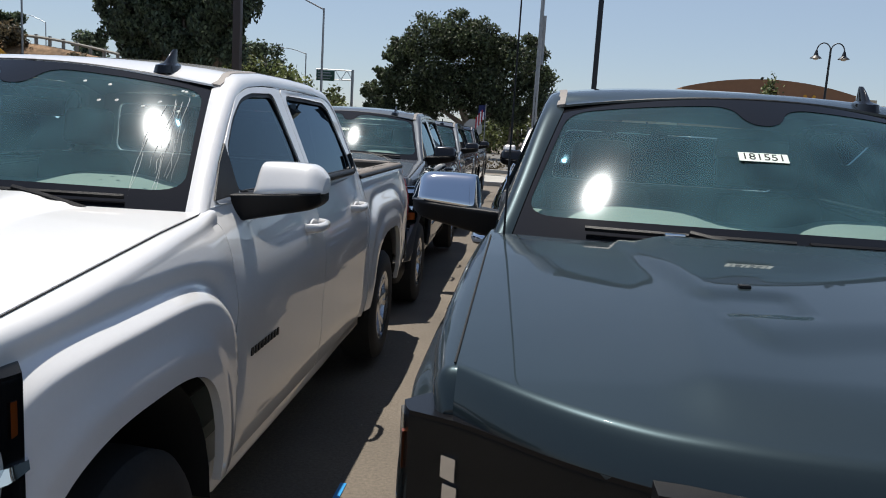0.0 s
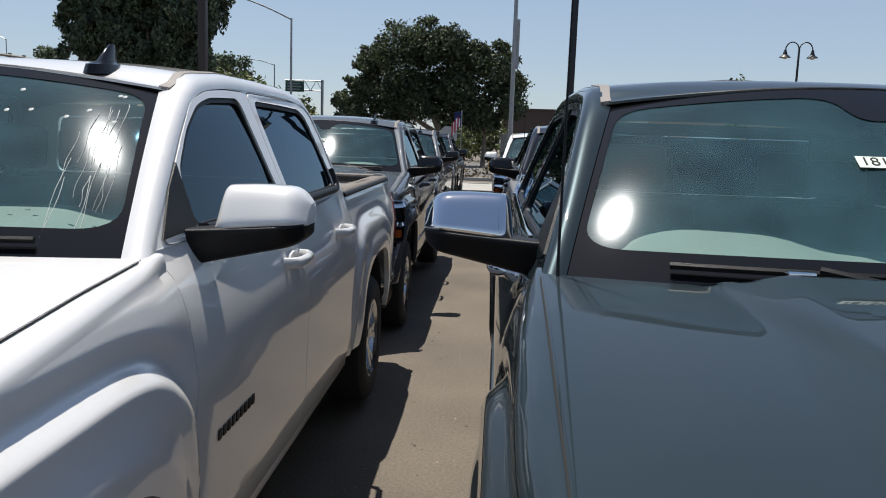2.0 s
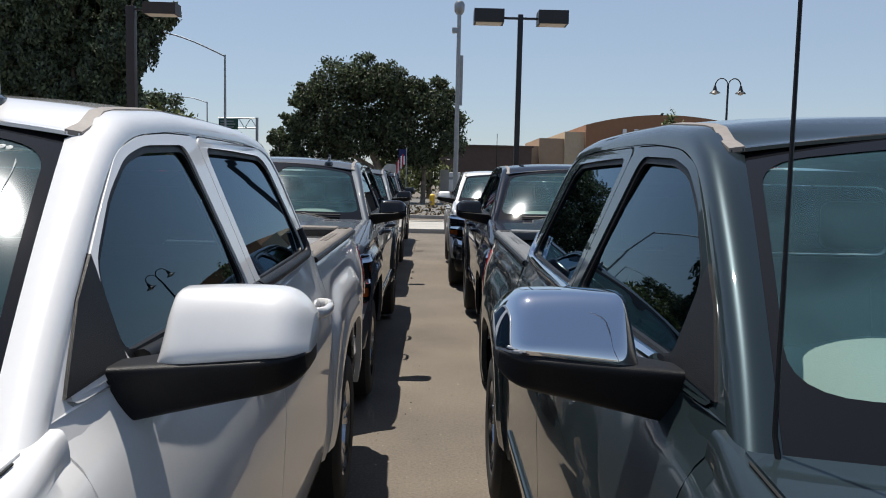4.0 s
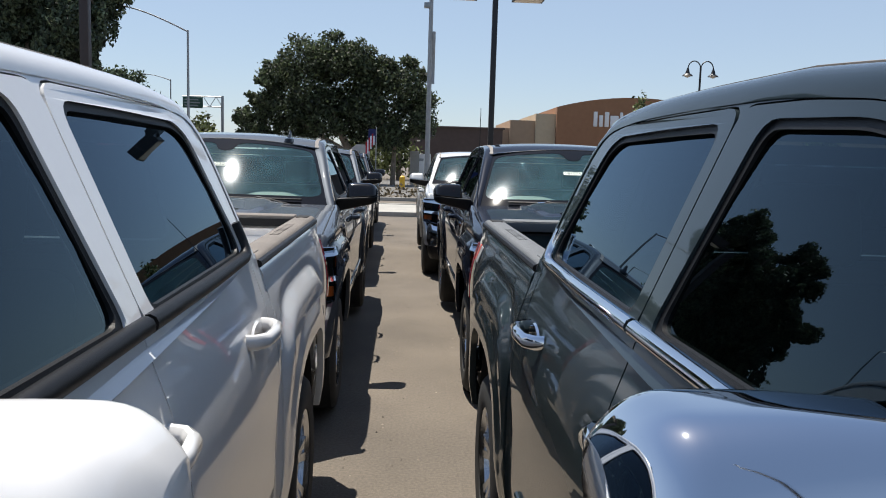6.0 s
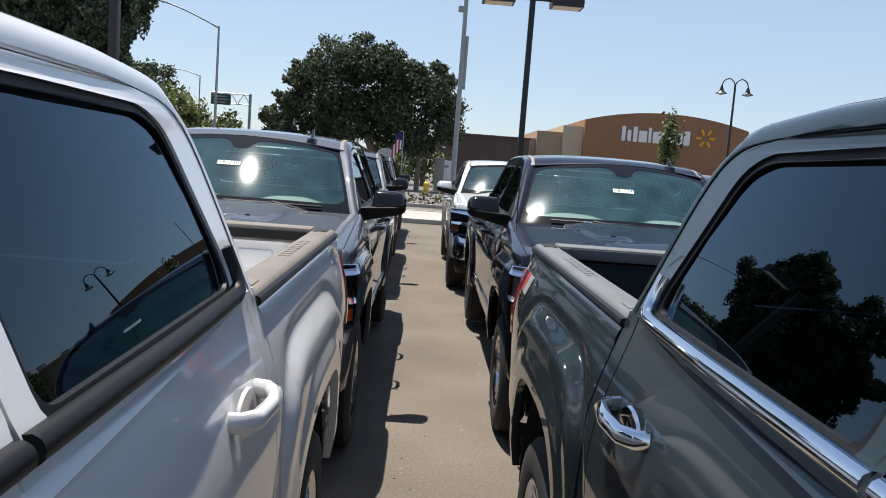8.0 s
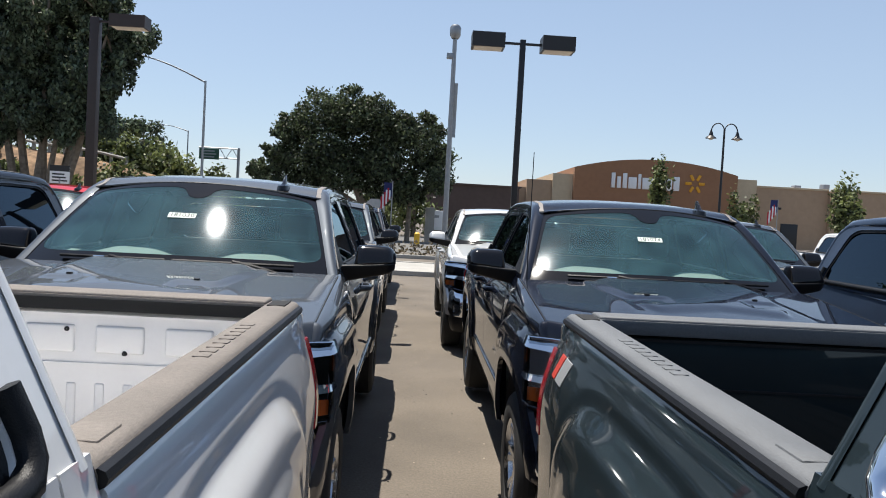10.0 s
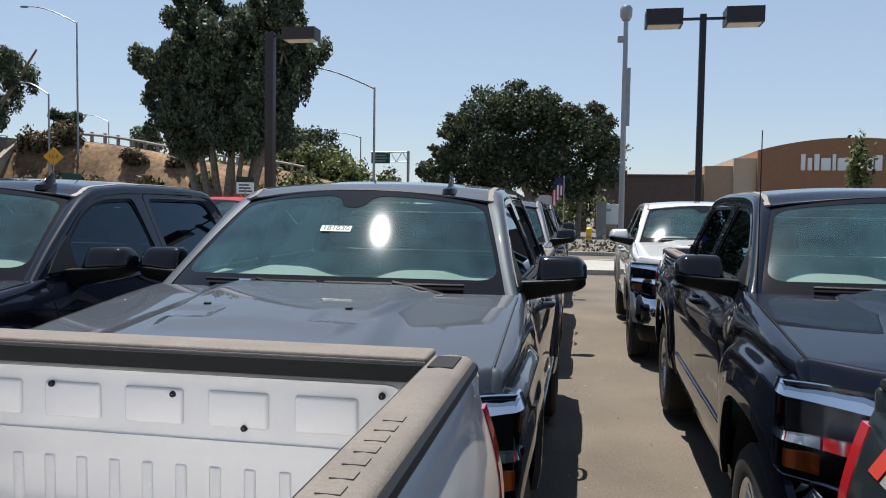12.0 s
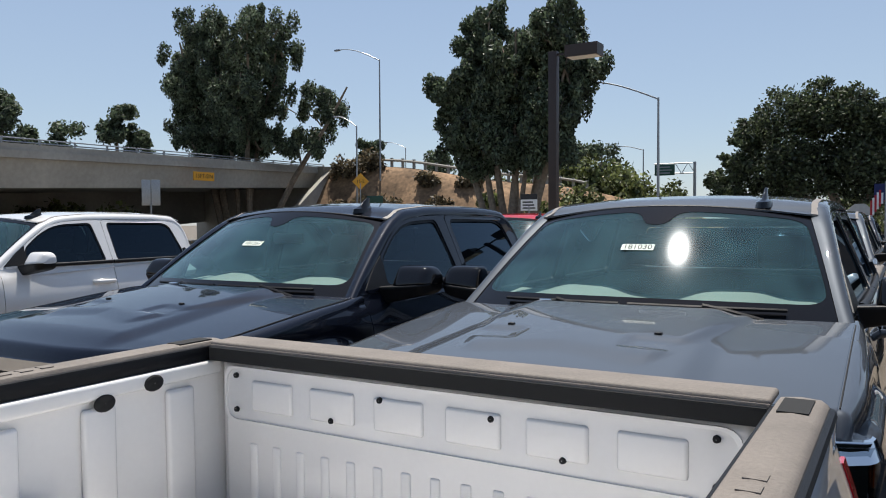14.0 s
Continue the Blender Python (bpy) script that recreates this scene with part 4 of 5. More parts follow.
    if decal:
        for s in both:
            def lay(u0, u1, slant):
                def f(u, v):
                    yy, zz = 5.36 + 0.2 * (u0 + (u1 - u0) * u) + slant * (0.5 - v), 1.185 + 0.085 * v
                    return Vector((side_x(yy, zz) + 0.003, yy, zz))
                return flip(sheet(f, lin(0, 1, 6), lin(0, 1, 6), (-0.004, 0, 0)), s)
            d = part("decal", lay(0.0, 0.55, 0.06), DECAL_GREY, t, "grey and red slanted decal")
            part("decal_stripe", lay(0.62, 0.95, 0.06), DECAL_RED, d)
    for s in both:
        for i in range(9):
            part("door_badge", None if ("bdg%d%d" % (s, i)) in MESHES else boxed(s * (side_x(1.85 + i * 0.035, 0.85) - 0.002) - 0.004, s * (side_x(1.85 + i * 0.035, 0.85) - 0.002) + 0.006, 1.84 + i * 0.037, 1.862 + i * 0.037, 0.835, 0.865), BLACK if paint == WHITE_PAINT else CHROME, t, key="bdg%d%d" % (s, i))
    return t


pickup(-1.71, 0.25, WHITE_PAINT, "white crew-cab pickup with a pale open bed, parked in line", tag="181275", handle=WHITE_PAINT, wet=True)
pickup(1.06, 0.3, SLATE_PAINT, "dark slate pickup with chrome mirror caps and black bed liner", cap=CHROME, bed=LINER, rail=GREY_CAP, molding=CHROME, tag="181551", whip=True, handle=CHROME, decal=True)
pickup(-1.74, 6.05, GREY_PAINT, "metallic grey pickup parked nose to tail in the row", cap=BLACK_GLOSS, bed=LINER, tag="181030")
pickup(1.18, 6.5, NIGHT_PAINT, "near-black blue pickup with chrome nose, parked in line", cap=BLACK_GLOSS, bed=LINER, tag="181074", whip=True)
pickup(-1.86, 12.25, GREY_PAINT, "metallic grey pickup farther along the row", cap=BLACK_GLOSS, bed=LINER, tag="181092")
pickup(1.03, 12.95, PEARL_PAINT, "silver-white pickup parked behind the dark one", cap=PEARL_PAINT, bed=LINER)
pickup(-1.95, 18.4, NIGHT_PAINT, "black pickup at the end of the row", cap=BLACK_GLOSS, bed=LINER)
pickup(-4.2, 5.95, NIGHT_PAINT, "dark blue-black pickup in the next row", cap=BLACK_GLOSS, bed=LINER, tag="181267", sunroof=True)
pickup(-8.7, 6.42, WHITE_PAINT, "white pickup in the row beyond", handle=WHITE_PAINT)
pickup(3.55, 5.1, DARK_PAINT, "slate-blue pickup in the next row", cap=BLACK_GLOSS, bed=LINER)
pickup(3.9, 11.6, GREY_PAINT, "metallic grey pickup farther along the next row", cap=BLACK_GLOSS, bed=LINER)
pickup(-9.3, 13.4, WHITE_PAINT, "white pickup half hidden two rows behind", handle=WHITE_PAINT)
pickup(-12.0, 13.6, NIGHT_PAINT, "black pickup half hidden two rows behind", cap=BLACK_GLOSS, bed=LINER)
pickup(10.6, 18.5, WHITE_PAINT, "white pickup across the lot", handle=WHITE_PAINT)
pickup(-5.75, 12.3, RED_PAINT, "red pickup half hidden behind the parked rows", cap=BLACK_GLOSS, bed=LINER)


# ---- materials of the surroundings ----
LOT = material("lot_concrete", (0.124, 0.103, 0.08), rough=0.85, grain=0.22, scale=55, stain=0.2, stain_scale=0.9, bump=0.5, bump_scale=110)
KERB = material("kerb_concrete", (0.34, 0.325, 0.295), rough=0.85, grain=0.1, scale=20, stain=0.12, stain_scale=1.2, bump=0.3)
ASPHALT = material("asphalt", (0.12, 0.115, 0.108), rough=0.9, grain=0.15, scale=30, stain=0.12, stain_scale=0.4, bump=0.3)
EARTH = material("dry_earth", (0.23, 0.145, 0.082), rough=0.95, grain=0.4, scale=2.5, stain=0.4, stain_scale=0.3, bump=1.0, bump_scale=2)
BRIDGE = material("bridge_concrete", (0.36, 0.34, 0.3), rough=0.85, grain=0.08, scale=3, stain=0.16, stain_scale=0.25, bump=0.3)
STUCCO_BROWN = material("brown_stucco", (0.3, 0.155, 0.085), rough=0.9, grain=0.05, scale=2, stain=0.06, stain_scale=0.2)
STUCCO_BEIGE = material("beige_stucco", (0.52, 0.42, 0.29), rough=0.9, grain=0.05, scale=2, stain=0.06, stain_scale=0.2)
STUCCO_TAN = material("tan_stucco", (0.4, 0.28, 0.185), rough=0.9, grain=0.05, scale=2, stain=0.06, stain_scale=0.2)
DARK_BROWN = material("dark_brown_wall", (0.105, 0.075, 0.065), rough=0.9, grain=0.08, scale=2, stain=0.08, stain_scale=0.3)
SIGN_WHITE = material("sign_white", (0.8, 0.8, 0.8), rough=0.4, grain=0.02)
SIGN_YELLOW = material("sign_yellow", (0.75, 0.35, 0.02), rough=0.5, grain=0.04)
SIGN_GREEN = material("sign_green", (0.02, 0.075, 0.05), rough=0.5, grain=0.05)
STEEL = material("galvanised_steel", (0.32, 0.33, 0.34), rough=0.45, metal=0.7, grain=0.08, scale=10)
BRONZE = material("brown_pole_paint", (0.035, 0.022, 0.018), rough=0.5, grain=0.08, scale=8)
BLACK_POLE = material("black_pole_paint", (0.012, 0.012, 0.014), rough=0.45, grain=0.08, scale=8)
LAMP_GLASS = material("lamp_glass", (0.6, 0.52, 0.42), rough=0.3)
BARK = material("bark", (0.2, 0.16, 0.12), rough=0.95, grain=0.3, scale=4, bump=1.0, bump_scale=8)
OAK_LEAF = leaf_material("oak_leaves", (0.06, 0.078, 0.038))
GUM_LEAF = leaf_material("gum_leaves", (0.085, 0.112, 0.066))
SHRUB_LEAF = leaf_material("shrub_leaves", (0.12, 0.14, 0.05))
DRY_LEAF = leaf_material("dry_shrub_leaves", (0.12, 0.095, 0.055))
FLAG_RED = material("flag_red", (0.45, 0.03, 0.04), rough=0.8)
FLAG_BLUE = material("flag_blue", (0.02, 0.03, 0.12), rough=0.8)
YELLOW_PAINT = material("yellow_paint", (0.7, 0.4, 0.02), rough=0.5, grain=0.06)

# ---- ground, kerbs, street ----
ground = part("ground", sheet(lambda u, v: Vector((u, v, 0)), [-3000, -120, -40, 0, 40, 120, 3000], [-3000, -60, 0, 26.4, 60, 150, 3000]), LOT)
tagged(ground, "dusty tan concrete lot running out to the horizon", "ground", kind="structure")
for i, (ya, yb, h) in enumerate(((26.4, 26.62, 0.15), (31.3, 31.5, 0.15), (36.2, 36.4, 0.16))):
    tagged(part("kerb", boxed(-60, 60, ya, yb, -0.02, h, 0.02), KERB), "pale concrete kerb along the lot's edge", "kerb", "kerbs", "structure")
tagged(part("pavement", boxed(-60, 60, 26.62, 31.3, -0.02, 0.12), KERB), "pale concrete pavement beside the lot", "pavement", kind="structure")
tagged(part("road", sheet(lambda u, v: Vector((u, v, 0.006)), [-120, 0, 120], [42, 60, 75]), ASPHALT), "sun-bleached asphalt street", "road", kind="structure")


def leaves(centres, leaf, seed, flat=0.0, droop=0.0):
    """Many small leaf clumps: centres are (x, y, z, radius x, radius y, radius z, count)."""
    rng = np.random.default_rng(seed)
    vs, fs, k = [], [], 0
    for cx, cy, cz, rx, ry, rz, n in centres:
        d = rng.normal(size=(n, 3))
        d /= np.linalg.norm(d, axis=1)[:, None]
        r = rng.uniform(0.15, 1.0, n) ** 0.45 * (1 + 0.16 * rng.normal(size=n))
        p = d * r[:, None] * np.array([rx, ry, rz]) + np.array([cx, cy, cz])
        a = rng.normal(size=(n, 3))
        a[:, 2] -= droop * 2
        a /= np.linalg.norm(a, axis=1)[:, None]
        b = np.cross(a, rng.normal(size=(n, 3)))
        b /= np.linalg.norm(b, axis=1)[:, None]
        s = leaf * rng.uniform(0.6, 1.5, n)[:, None]
        q = np.stack([p - a * s, p + b * s * 0.55, p + a * s, p - b * s * 0.55], axis=1).reshape(-1, 3)
        vs.append(q)
        fs += [(k + 4 * i, k + 4 * i + 1, k + 4 * i + 2, k + 4 * i + 3) for i in range(n)]
        k += 4 * n
    return [tuple(v) for v in np.concatenate(vs)], fs


def tree(name, x, y, label, limbs, clumps, mat, leaf, seed, base=0.0, droop=0.0, category="tree"):
    t = empty(name, pose(x, y, base), label, category)
    bars = [tube([Vector(p) for p in pts], r, 8, tp) for pts, r, tp in limbs]
    part("trunk", joined(*bars), BARK, t)
    part("crown", leaves(clumps, leaf, seed, droop=droop), mat, t, flat=True)
    return t


rng = random.Random(4)
oak = []
for lx, lz, lr in ((-2.1, 8.9, 2.0), (0.0, 9.1, 1.8), (1.6, 8.5, 1.8), (3.2, 7.7, 1.6), (5.1, 7.5, 1.7), (6.1, 6.2, 1.2), (5.7, 4.6, 1.4), (3.2, 5.4, 1.9), (0.8, 6.2, 2.1), (-1.7, 6.6, 1.9), (-4.2, 7.6, 1.3), (-5.0, 6.0, 1.2), (-3.8, 5.3, 1.7), (-0.9, 4.5, 1.9), (-6.2, 4.6, 0.8), (1.6, 4.1, 1.7), (4.1, 3.7, 1.4), (-2.9, 3.6, 1.5), (-5.6, 3.3, 1.2)):
    for j in range(3):
        oak.append((lx + rng.gauss(0, 0.25) * lr, rng.uniform(-1.6, 1.6), lz + rng.gauss(0, 0.15) * lr, lr * 0.85, lr, lr * 0.75, int(520 * lr)))
    for j in range(9):
        a_ = rng.uniform(-0.6, 3.7)
        oak.append((lx + math.cos(a_) * lr * 0.85, rng.uniform(-1.8, 1.2), lz + math.sin(a_) * lr * 0.85, lr * 0.3, lr * 0.3, lr * 0.26, 150))
tree("oak_tree", -5.4, 60, "broad dark green oak with an uneven rounded crown", [([(1.5, 0, 0), (1.2, 0, 2.2), (0.2, 0, 4.5), (-1.0, 0, 7)], 0.42, 0.35), ([(1.3, 0, 1.8), (3.2, 0, 4.0), (4.6, 0, 6)], 0.26, 0.4), ([(4.4, 0, 0), (4.5, 0, 3.2)], 0.2, 0.7), ([(0.8, 0, 2.4), (-2.4, 0, 4.4)], 0.22, 0.4)], oak, OAK_LEAF, 0.115, 11)


def gum(x, y, h, w, seed, label, base=0.0, low=0.3):
    r = random.Random(seed)
    limbs, clumps = [], []
    for i in range(8):
        a = -1 + 2 * (i + r.uniform(0.1, 0.9)) / 8
        lean = Vector((a * w * 0.46, r.uniform(-1, 1) * w * 0.25, h * (1.0 - 0.3 * a * a) * r.uniform(0.74, 0.97)))
        foot = Vector((a * w * 0.1, r.uniform(-1, 1), 0))
        bend = Vector((r.uniform(-0.5, 0.5), 0, 0))
        pts = [foot.lerp(lean, t) + bend * math.sin(t * 5) for t in (0, 0.2, 0.4, 0.6, 0.8, 1)]
        limbs.append((pts, h * 0.017 * r.uniform(0.6, 1.1), 0.2))
        for t in (0.42, 0.5, 0.58, 0.67, 0.76, 0.84, 0.92, 1.0):
            if r.random() < 0.1:
                continue
            p = foot.lerp(lean, t) + Vector((r.uniform(-1, 1) * w * 0.07, r.uniform(-1, 1) * w * 0.07, 0))
            for j in range(15):
                c, d = r.uniform(0, 2 * math.pi), w * 0.115 * math.sqrt(r.random())
                q = p + Vector((math.cos(c) * d, math.sin(c) * d, r.uniform(-0.065, 0.035) * h))
                if q.z < low * h:
                    continue
                s = h * r.uniform(0.014, 0.034)
                clumps.append((q.x, q.y, q.z, s, s, s * 1.35, int(240 * s / (h * 0.024))))
                if j < 2:
                    limbs.append(([p - Vector((0, 0, 0.05 * h)), p.lerp(q, 0.5), q], h * 0.004, 0.4))
    return tree("gum_tree", x, y, label, limbs, clumps, GUM_LEAF, 0.14, seed, base, 0.5)


def round_tree(x, y, h, r_, label, seed):
    """A tall bare trunk under a rounded head of leaves."""
    r = random.Random(seed)
    heads = []
    for i in range(16):
        c, d = r.uniform(0, 2 * math.pi), r_ * 0.7 * math.sqrt(r.random())
        q = r_ * r.uniform(0.28, 0.5)
        heads.append((math.cos(c) * d, math.sin(c) * d, h - q - r_ * 1.5 * r.random(), q, q, q * 0.85, int(260 * q / (r_ * 0.4))))
    return tree("tree", x, y, label, [([(0, 0, 0), (0.2, 0, h * 0.5), (0, 0, h * 0.85)], 0.02 * h, 0.4)], heads, GUM_LEAF, 0.2, seed)


gum(-25.2, 55, 19.2, 14.0, 21, "tall eucalyptus with pale trunks and hanging grey-green leaves")
gum(-59.5, 62, 24.8, 23.0, 33, "tall dark eucalyptus standing behind the overpass", 0.0, 0.36)


def bush(x, y, z, rx, ry, rz, mat, label, seed, n=500, leaf=0.2, name="bush"):
    r = random.Random(seed)
    cl = [(r.gauss(0, 0.3) * rx, r.gauss(0, 0.3) * ry, rz * (0.25 + 0.6 * r.random()), rx * r.uniform(0.3, 0.6), ry * r.uniform(0.3, 0.6), rz * r.uniform(0.25, 0.5), n // 8) for i in range(9)]
    return tree(name, x, y, label, [([(0, 0, 0), (0, 0, rz * 0.6)], 0.06 * rz, 0.5)], cl, mat, leaf, seed, z, category="tree" if name == "tree" else "bush")


for i in range(11):
    bush(-37 + 1.6 * i, 78 + rng.uniform(-3, 3), 0, 2.6, 3, rng.uniform(7.6, 8.4) - abs(i - 4.5) * 0.55, SHRUB_LEAF, "rounded olive-green shrub on the far bank", 50 + i, 3600, 0.22)
for i, (a, b, c, d) in enumerate(((23.5, 80, 7.6, 1.4), (32.2, 80, 6.6, 1.5), (37.3, 70, 6.4, 1.9), (-0.6, 75, 4.6, 3.2), (-3.5, 80, 5.2, 3.4), (39, 72, 5.0, 1.7))):
    bush(a, b, 0, d, d, c, SHRUB_LEAF, "small bright green tree in the car park", 70 + i, 1500, 0.2, "tree")
for i, (a, b, c, d) in enumerate(((-83.6, 50.8, 17.0, 2.6), (-82.4, 52.5, 13.2, 2.3), (-80.4, 55.7, 13.7, 2.8), (-77.3, 60.2, 16.0, 2.3), (-76, 61.9, 13.4, 1.7), (-51.7, 73.5, 11.3, 1.6), (-53, 89.4, 11.6, 2.6), (-37, 95, 12.4, 4.0), (-33, 96, 12.0, 3.0), (-46, 120, 14, 4))):
    round_tree(a, b, c, d, "grey-green tree rising behind the overpass", 90 + i)
hedge = [(-60 + 0.6 * i, 38.2 + rng.uniform(-0.5, 0.5), 0.3, 0.5, 0.6, 0.45, 60) for i in range(200)]
tagged(part("hedge", leaves(hedge, 0.09, 5), DRY_LEAF, flat=True), "low dry brown hedge along the street", "hedge", kind="stuff")

# ---- store and low building ----
store = empty("store_building", pose(0, 90, 0), "large brown and beige stucco store with an arched front", "building")


def facade(x0, x1, y0, z, mat, nm="wall", arch=0.0, depth=14):
    n = 20 if arch else 1
    xs = lin(x0, x1, n + 1)
    tops = [z + arch * (1 - ((2 * (a - x0) / (x1 - x0)) - 1) ** 2) for a in xs]
    vv = [Vector((a, y0 + d, h)) for d in (0, depth) for a, h in zip(xs, tops)] + [Vector((a, y0 + d, -0.2)) for d in (0, depth) for a in xs]
    m_, ff = n + 1, []
    for i in range(n):
        ff += [(i, i + 1, 2 * m_ + i + 1, 2 * m_ + i), (i, m_ + i, m_ + i + 1, i + 1), (m_ + i, 3 * m_ + i, 3 * m_ + i + 1, m_ + i + 1)]
    ff += [(0, 2 * m_, 3 * m_, m_), (n, m_ + n, 3 * m_ + n, 2 * m_ + n)]
    w = part(nm, (vv, ff), mat, store, flat=True)
    return w


front = facade(17.2, 35.9, 0.0, 8.5, STUCCO_BROWN, arch=1.3)
facade(14.9, 17.2, 0.6, 7.7, STUCCO_BEIGE)
facade(12.0, 14.9, 0.9, 6.9, STUCCO_TAN)
facade(9.8, 12.0, 1.4, 6.0, STUCCO_TAN)
facade(35.9, 38.4, 0.6, 8.2, STUCCO_BEIGE)
facade(38.4, 47, 0.9, 7.4, STUCCO_TAN)
facade(47, 75, 0.3, 7.4, STUCCO_TAN)
for i, (xa, xb, za, zb) in enumerate(((21.4, 21.85, 6.4, 8.1), (22.05, 22.5, 6.4, 7.7), (22.7, 23.2, 6.4, 8.1), (23.35, 24.3, 6.4, 7.7), (24.45, 24.8, 6.4, 8.1), (24.95, 26.5, 6.4, 7.7), (26.65, 27.6, 6.4, 7.7), (27.75, 28.35, 6.4, 7.7), (28.5, 29.2, 6.4, 8.0))):
    part("sign_shape", boxed(xa, xb, -0.15, 0.02, za, zb, 0.06), SIGN_WHITE, store, "plain white raised sign shape")
for i in range(6):
    a = i * math.pi / 3 + math.pi / 6
    part("sign_ray", box(bmesh.new(), -0.17, 0.17, -0.12, 0.02, 0.4, 1.12, 0.08), SIGN_YELLOW, store, "yellow raised ray of the sign", m=pose(31.0, 0, 7.35, 0, math.degrees(a), 0))
for a, b, c in ((38.4, 47, 7.4), (17.2, 35.9, 8.4), (47, 75, 7.4)):
    if c != 8.4:
        part("parapet", boxed(a, b, -0.12 + (0.9 if a < 40 else 0.3), 0.3 + (0.9 if a < 40 else 0.3), c, c + 0.22, 0.03), STUCCO_BEIGE, store)
part("wall_lamp", boxed(41, 41.5, 0.7, 0.95, 5.0, 5.25, 0.04), BLACK_POLE, store)
part("door", boxed(41.6, 43.6, 0.8, 0.95, 0, 3.4, 0.03), BLACK_POLE, store, "dark entrance opening")
for a, b in ((45, 0.7), (48.5, 1.0)):
    part("roof_unit", boxed(a, a + 0.8, 5, 6, 7.3, 7.5 + b, 0.08), STEEL, store)
low = empty("low_building", pose(0, 85, 0), "long low dark brown building beside the street", "building")
part("wall", boxed(0.5, 10.4, 0, 12, -0.2, 5.5), DARK_BROWN, low)
part("roof", boxed(0.3, 10.6, -0.2, 12.2, 5.5, 5.68, 0.02), DARK_BROWN, low)
part("pillar", boxed(0.3, 1.0, -23.6, -22.9, 0, 2.6, 0.03), KERB, low)

# ---- poles, lamps, signs ----


def street_light(x, y, z0, h, reach, rise, label, mat=STEEL, r=0.11):
    t = empty("street_light", pose(x, y, z0), label, "street light", "street lights")
    part("pole", tube([(0, 0, 0), (0, 0, h * 0.5), (0, 0, h)], r, 10, 0.6), mat, t)
    part("arm", tube([(reach * k, 0, h - 0.1 + rise * math.sin(k * math.pi / 2)) for k in lin(0, 1, 9)], r * 0.5, 8, 0.7), mat, t)
    part("lamp_head", boxed(min(reach, reach * 1.13), max(reach, reach * 1.13), -0.15, 0.15, h + rise - 0.2, h + rise - 0.02, 0.05), mat, t, "pale flat lamp head")
    return t


street_light(-14.7, 55, 0, 10.0, -5.4, 1.6, "tall steel street light with a long curved arm")
street_light(-27.5, 95, 0, 10.5, -2.8, 0.6, "distant steel street light")
street_light(-47.8, 70, 5, 13.9, -5.2, 1.7, "tall steel highway light on the overpass")
street_light(-44.75, 62, 0, 11.0, -2.4, 1.1, "steel street light beside the bank")
street_light(-71.3, 110, 0, 14.4, -3.6, 1.1, "distant steel highway light by the road")


def lot_light(x, y, h, sides, label, mat, r=0.075, size=0.87):
    t = empty("parking_lot_light", pose(x, y, 0), label, "lot light", "parking lot lights")
    part("pole", boxed(-r, r, -r, r, 0, h, 0.012), mat, t)
    part("footing", lathe([(0, 0.3), (0.6, 0.3), (0.65, 0.27), (0.65, 0.01)], 20, "z"), KERB, t)
    for s in sides:
        part("bracket", boxed(min(0, s * 0.55), max(0, s * 0.55), -0.03, 0.03, h - 0.14, h - 0.08), mat, t)
        hd = part("lamp_head", loft([[Vector((s * a, b, c)) for a, b in ((0.5, -0.3), (0.5 + size, -0.3), (0.5 + size, 0.3), (0.5, 0.3))] for c in (h - 0.28, h + 0.1)]), mat, t, "shoebox lamp head")
        part("lens", boxed(min(s * 0.56, s * (0.44 + size)), max(s * 0.56, s * (0.44 + size)), -0.25, 0.25, h - 0.29, h - 0.27), LAMP_GLASS, hd)


lot_light(2.2, 24, 6.65, (-1, 1), "black parking lot light with two shoebox heads", BLACK_POLE)
lot_light(-10.7, 28, 7.45, (1,), "brown parking lot light with one shoebox head", BRONZE, 0.14, 1.1)
lot_light(10.8, 12.5, 6.9, (-1,), "brown parking lot light over the next rows", BRONZE, 0.1, 0.9)
t = empty("camera_pole", pose(0.47, 26.3, 0), "slim grey steel pole with a small round top", "pole")
part("pole", tube([(0, 0, 0), (0.0, 0, 7.2)], 0.09, 10, 0.7), STEEL, t)
part("top", lathe([(7.1, 0.1), (7.2, 0.16), (7.42, 0.17), (7.5, 0.12), (7.52, 0.01)], 16, "z"), STEEL, t)
part("box", boxed(-0.22, 0.02, -0.06, 0.06, 6.5, 6.68, 0.02), STEEL, t)
part("banner", sheet(lambda u, v: Vector((0.06 + 0.1 * u, 0.03 * math.sin(v * 5), 4.2 + 1.6 * v)), lin(0, 1, 4), lin(0, 1, 9), (0, 0.01, 0)), STEEL, t, "furled grey banner")

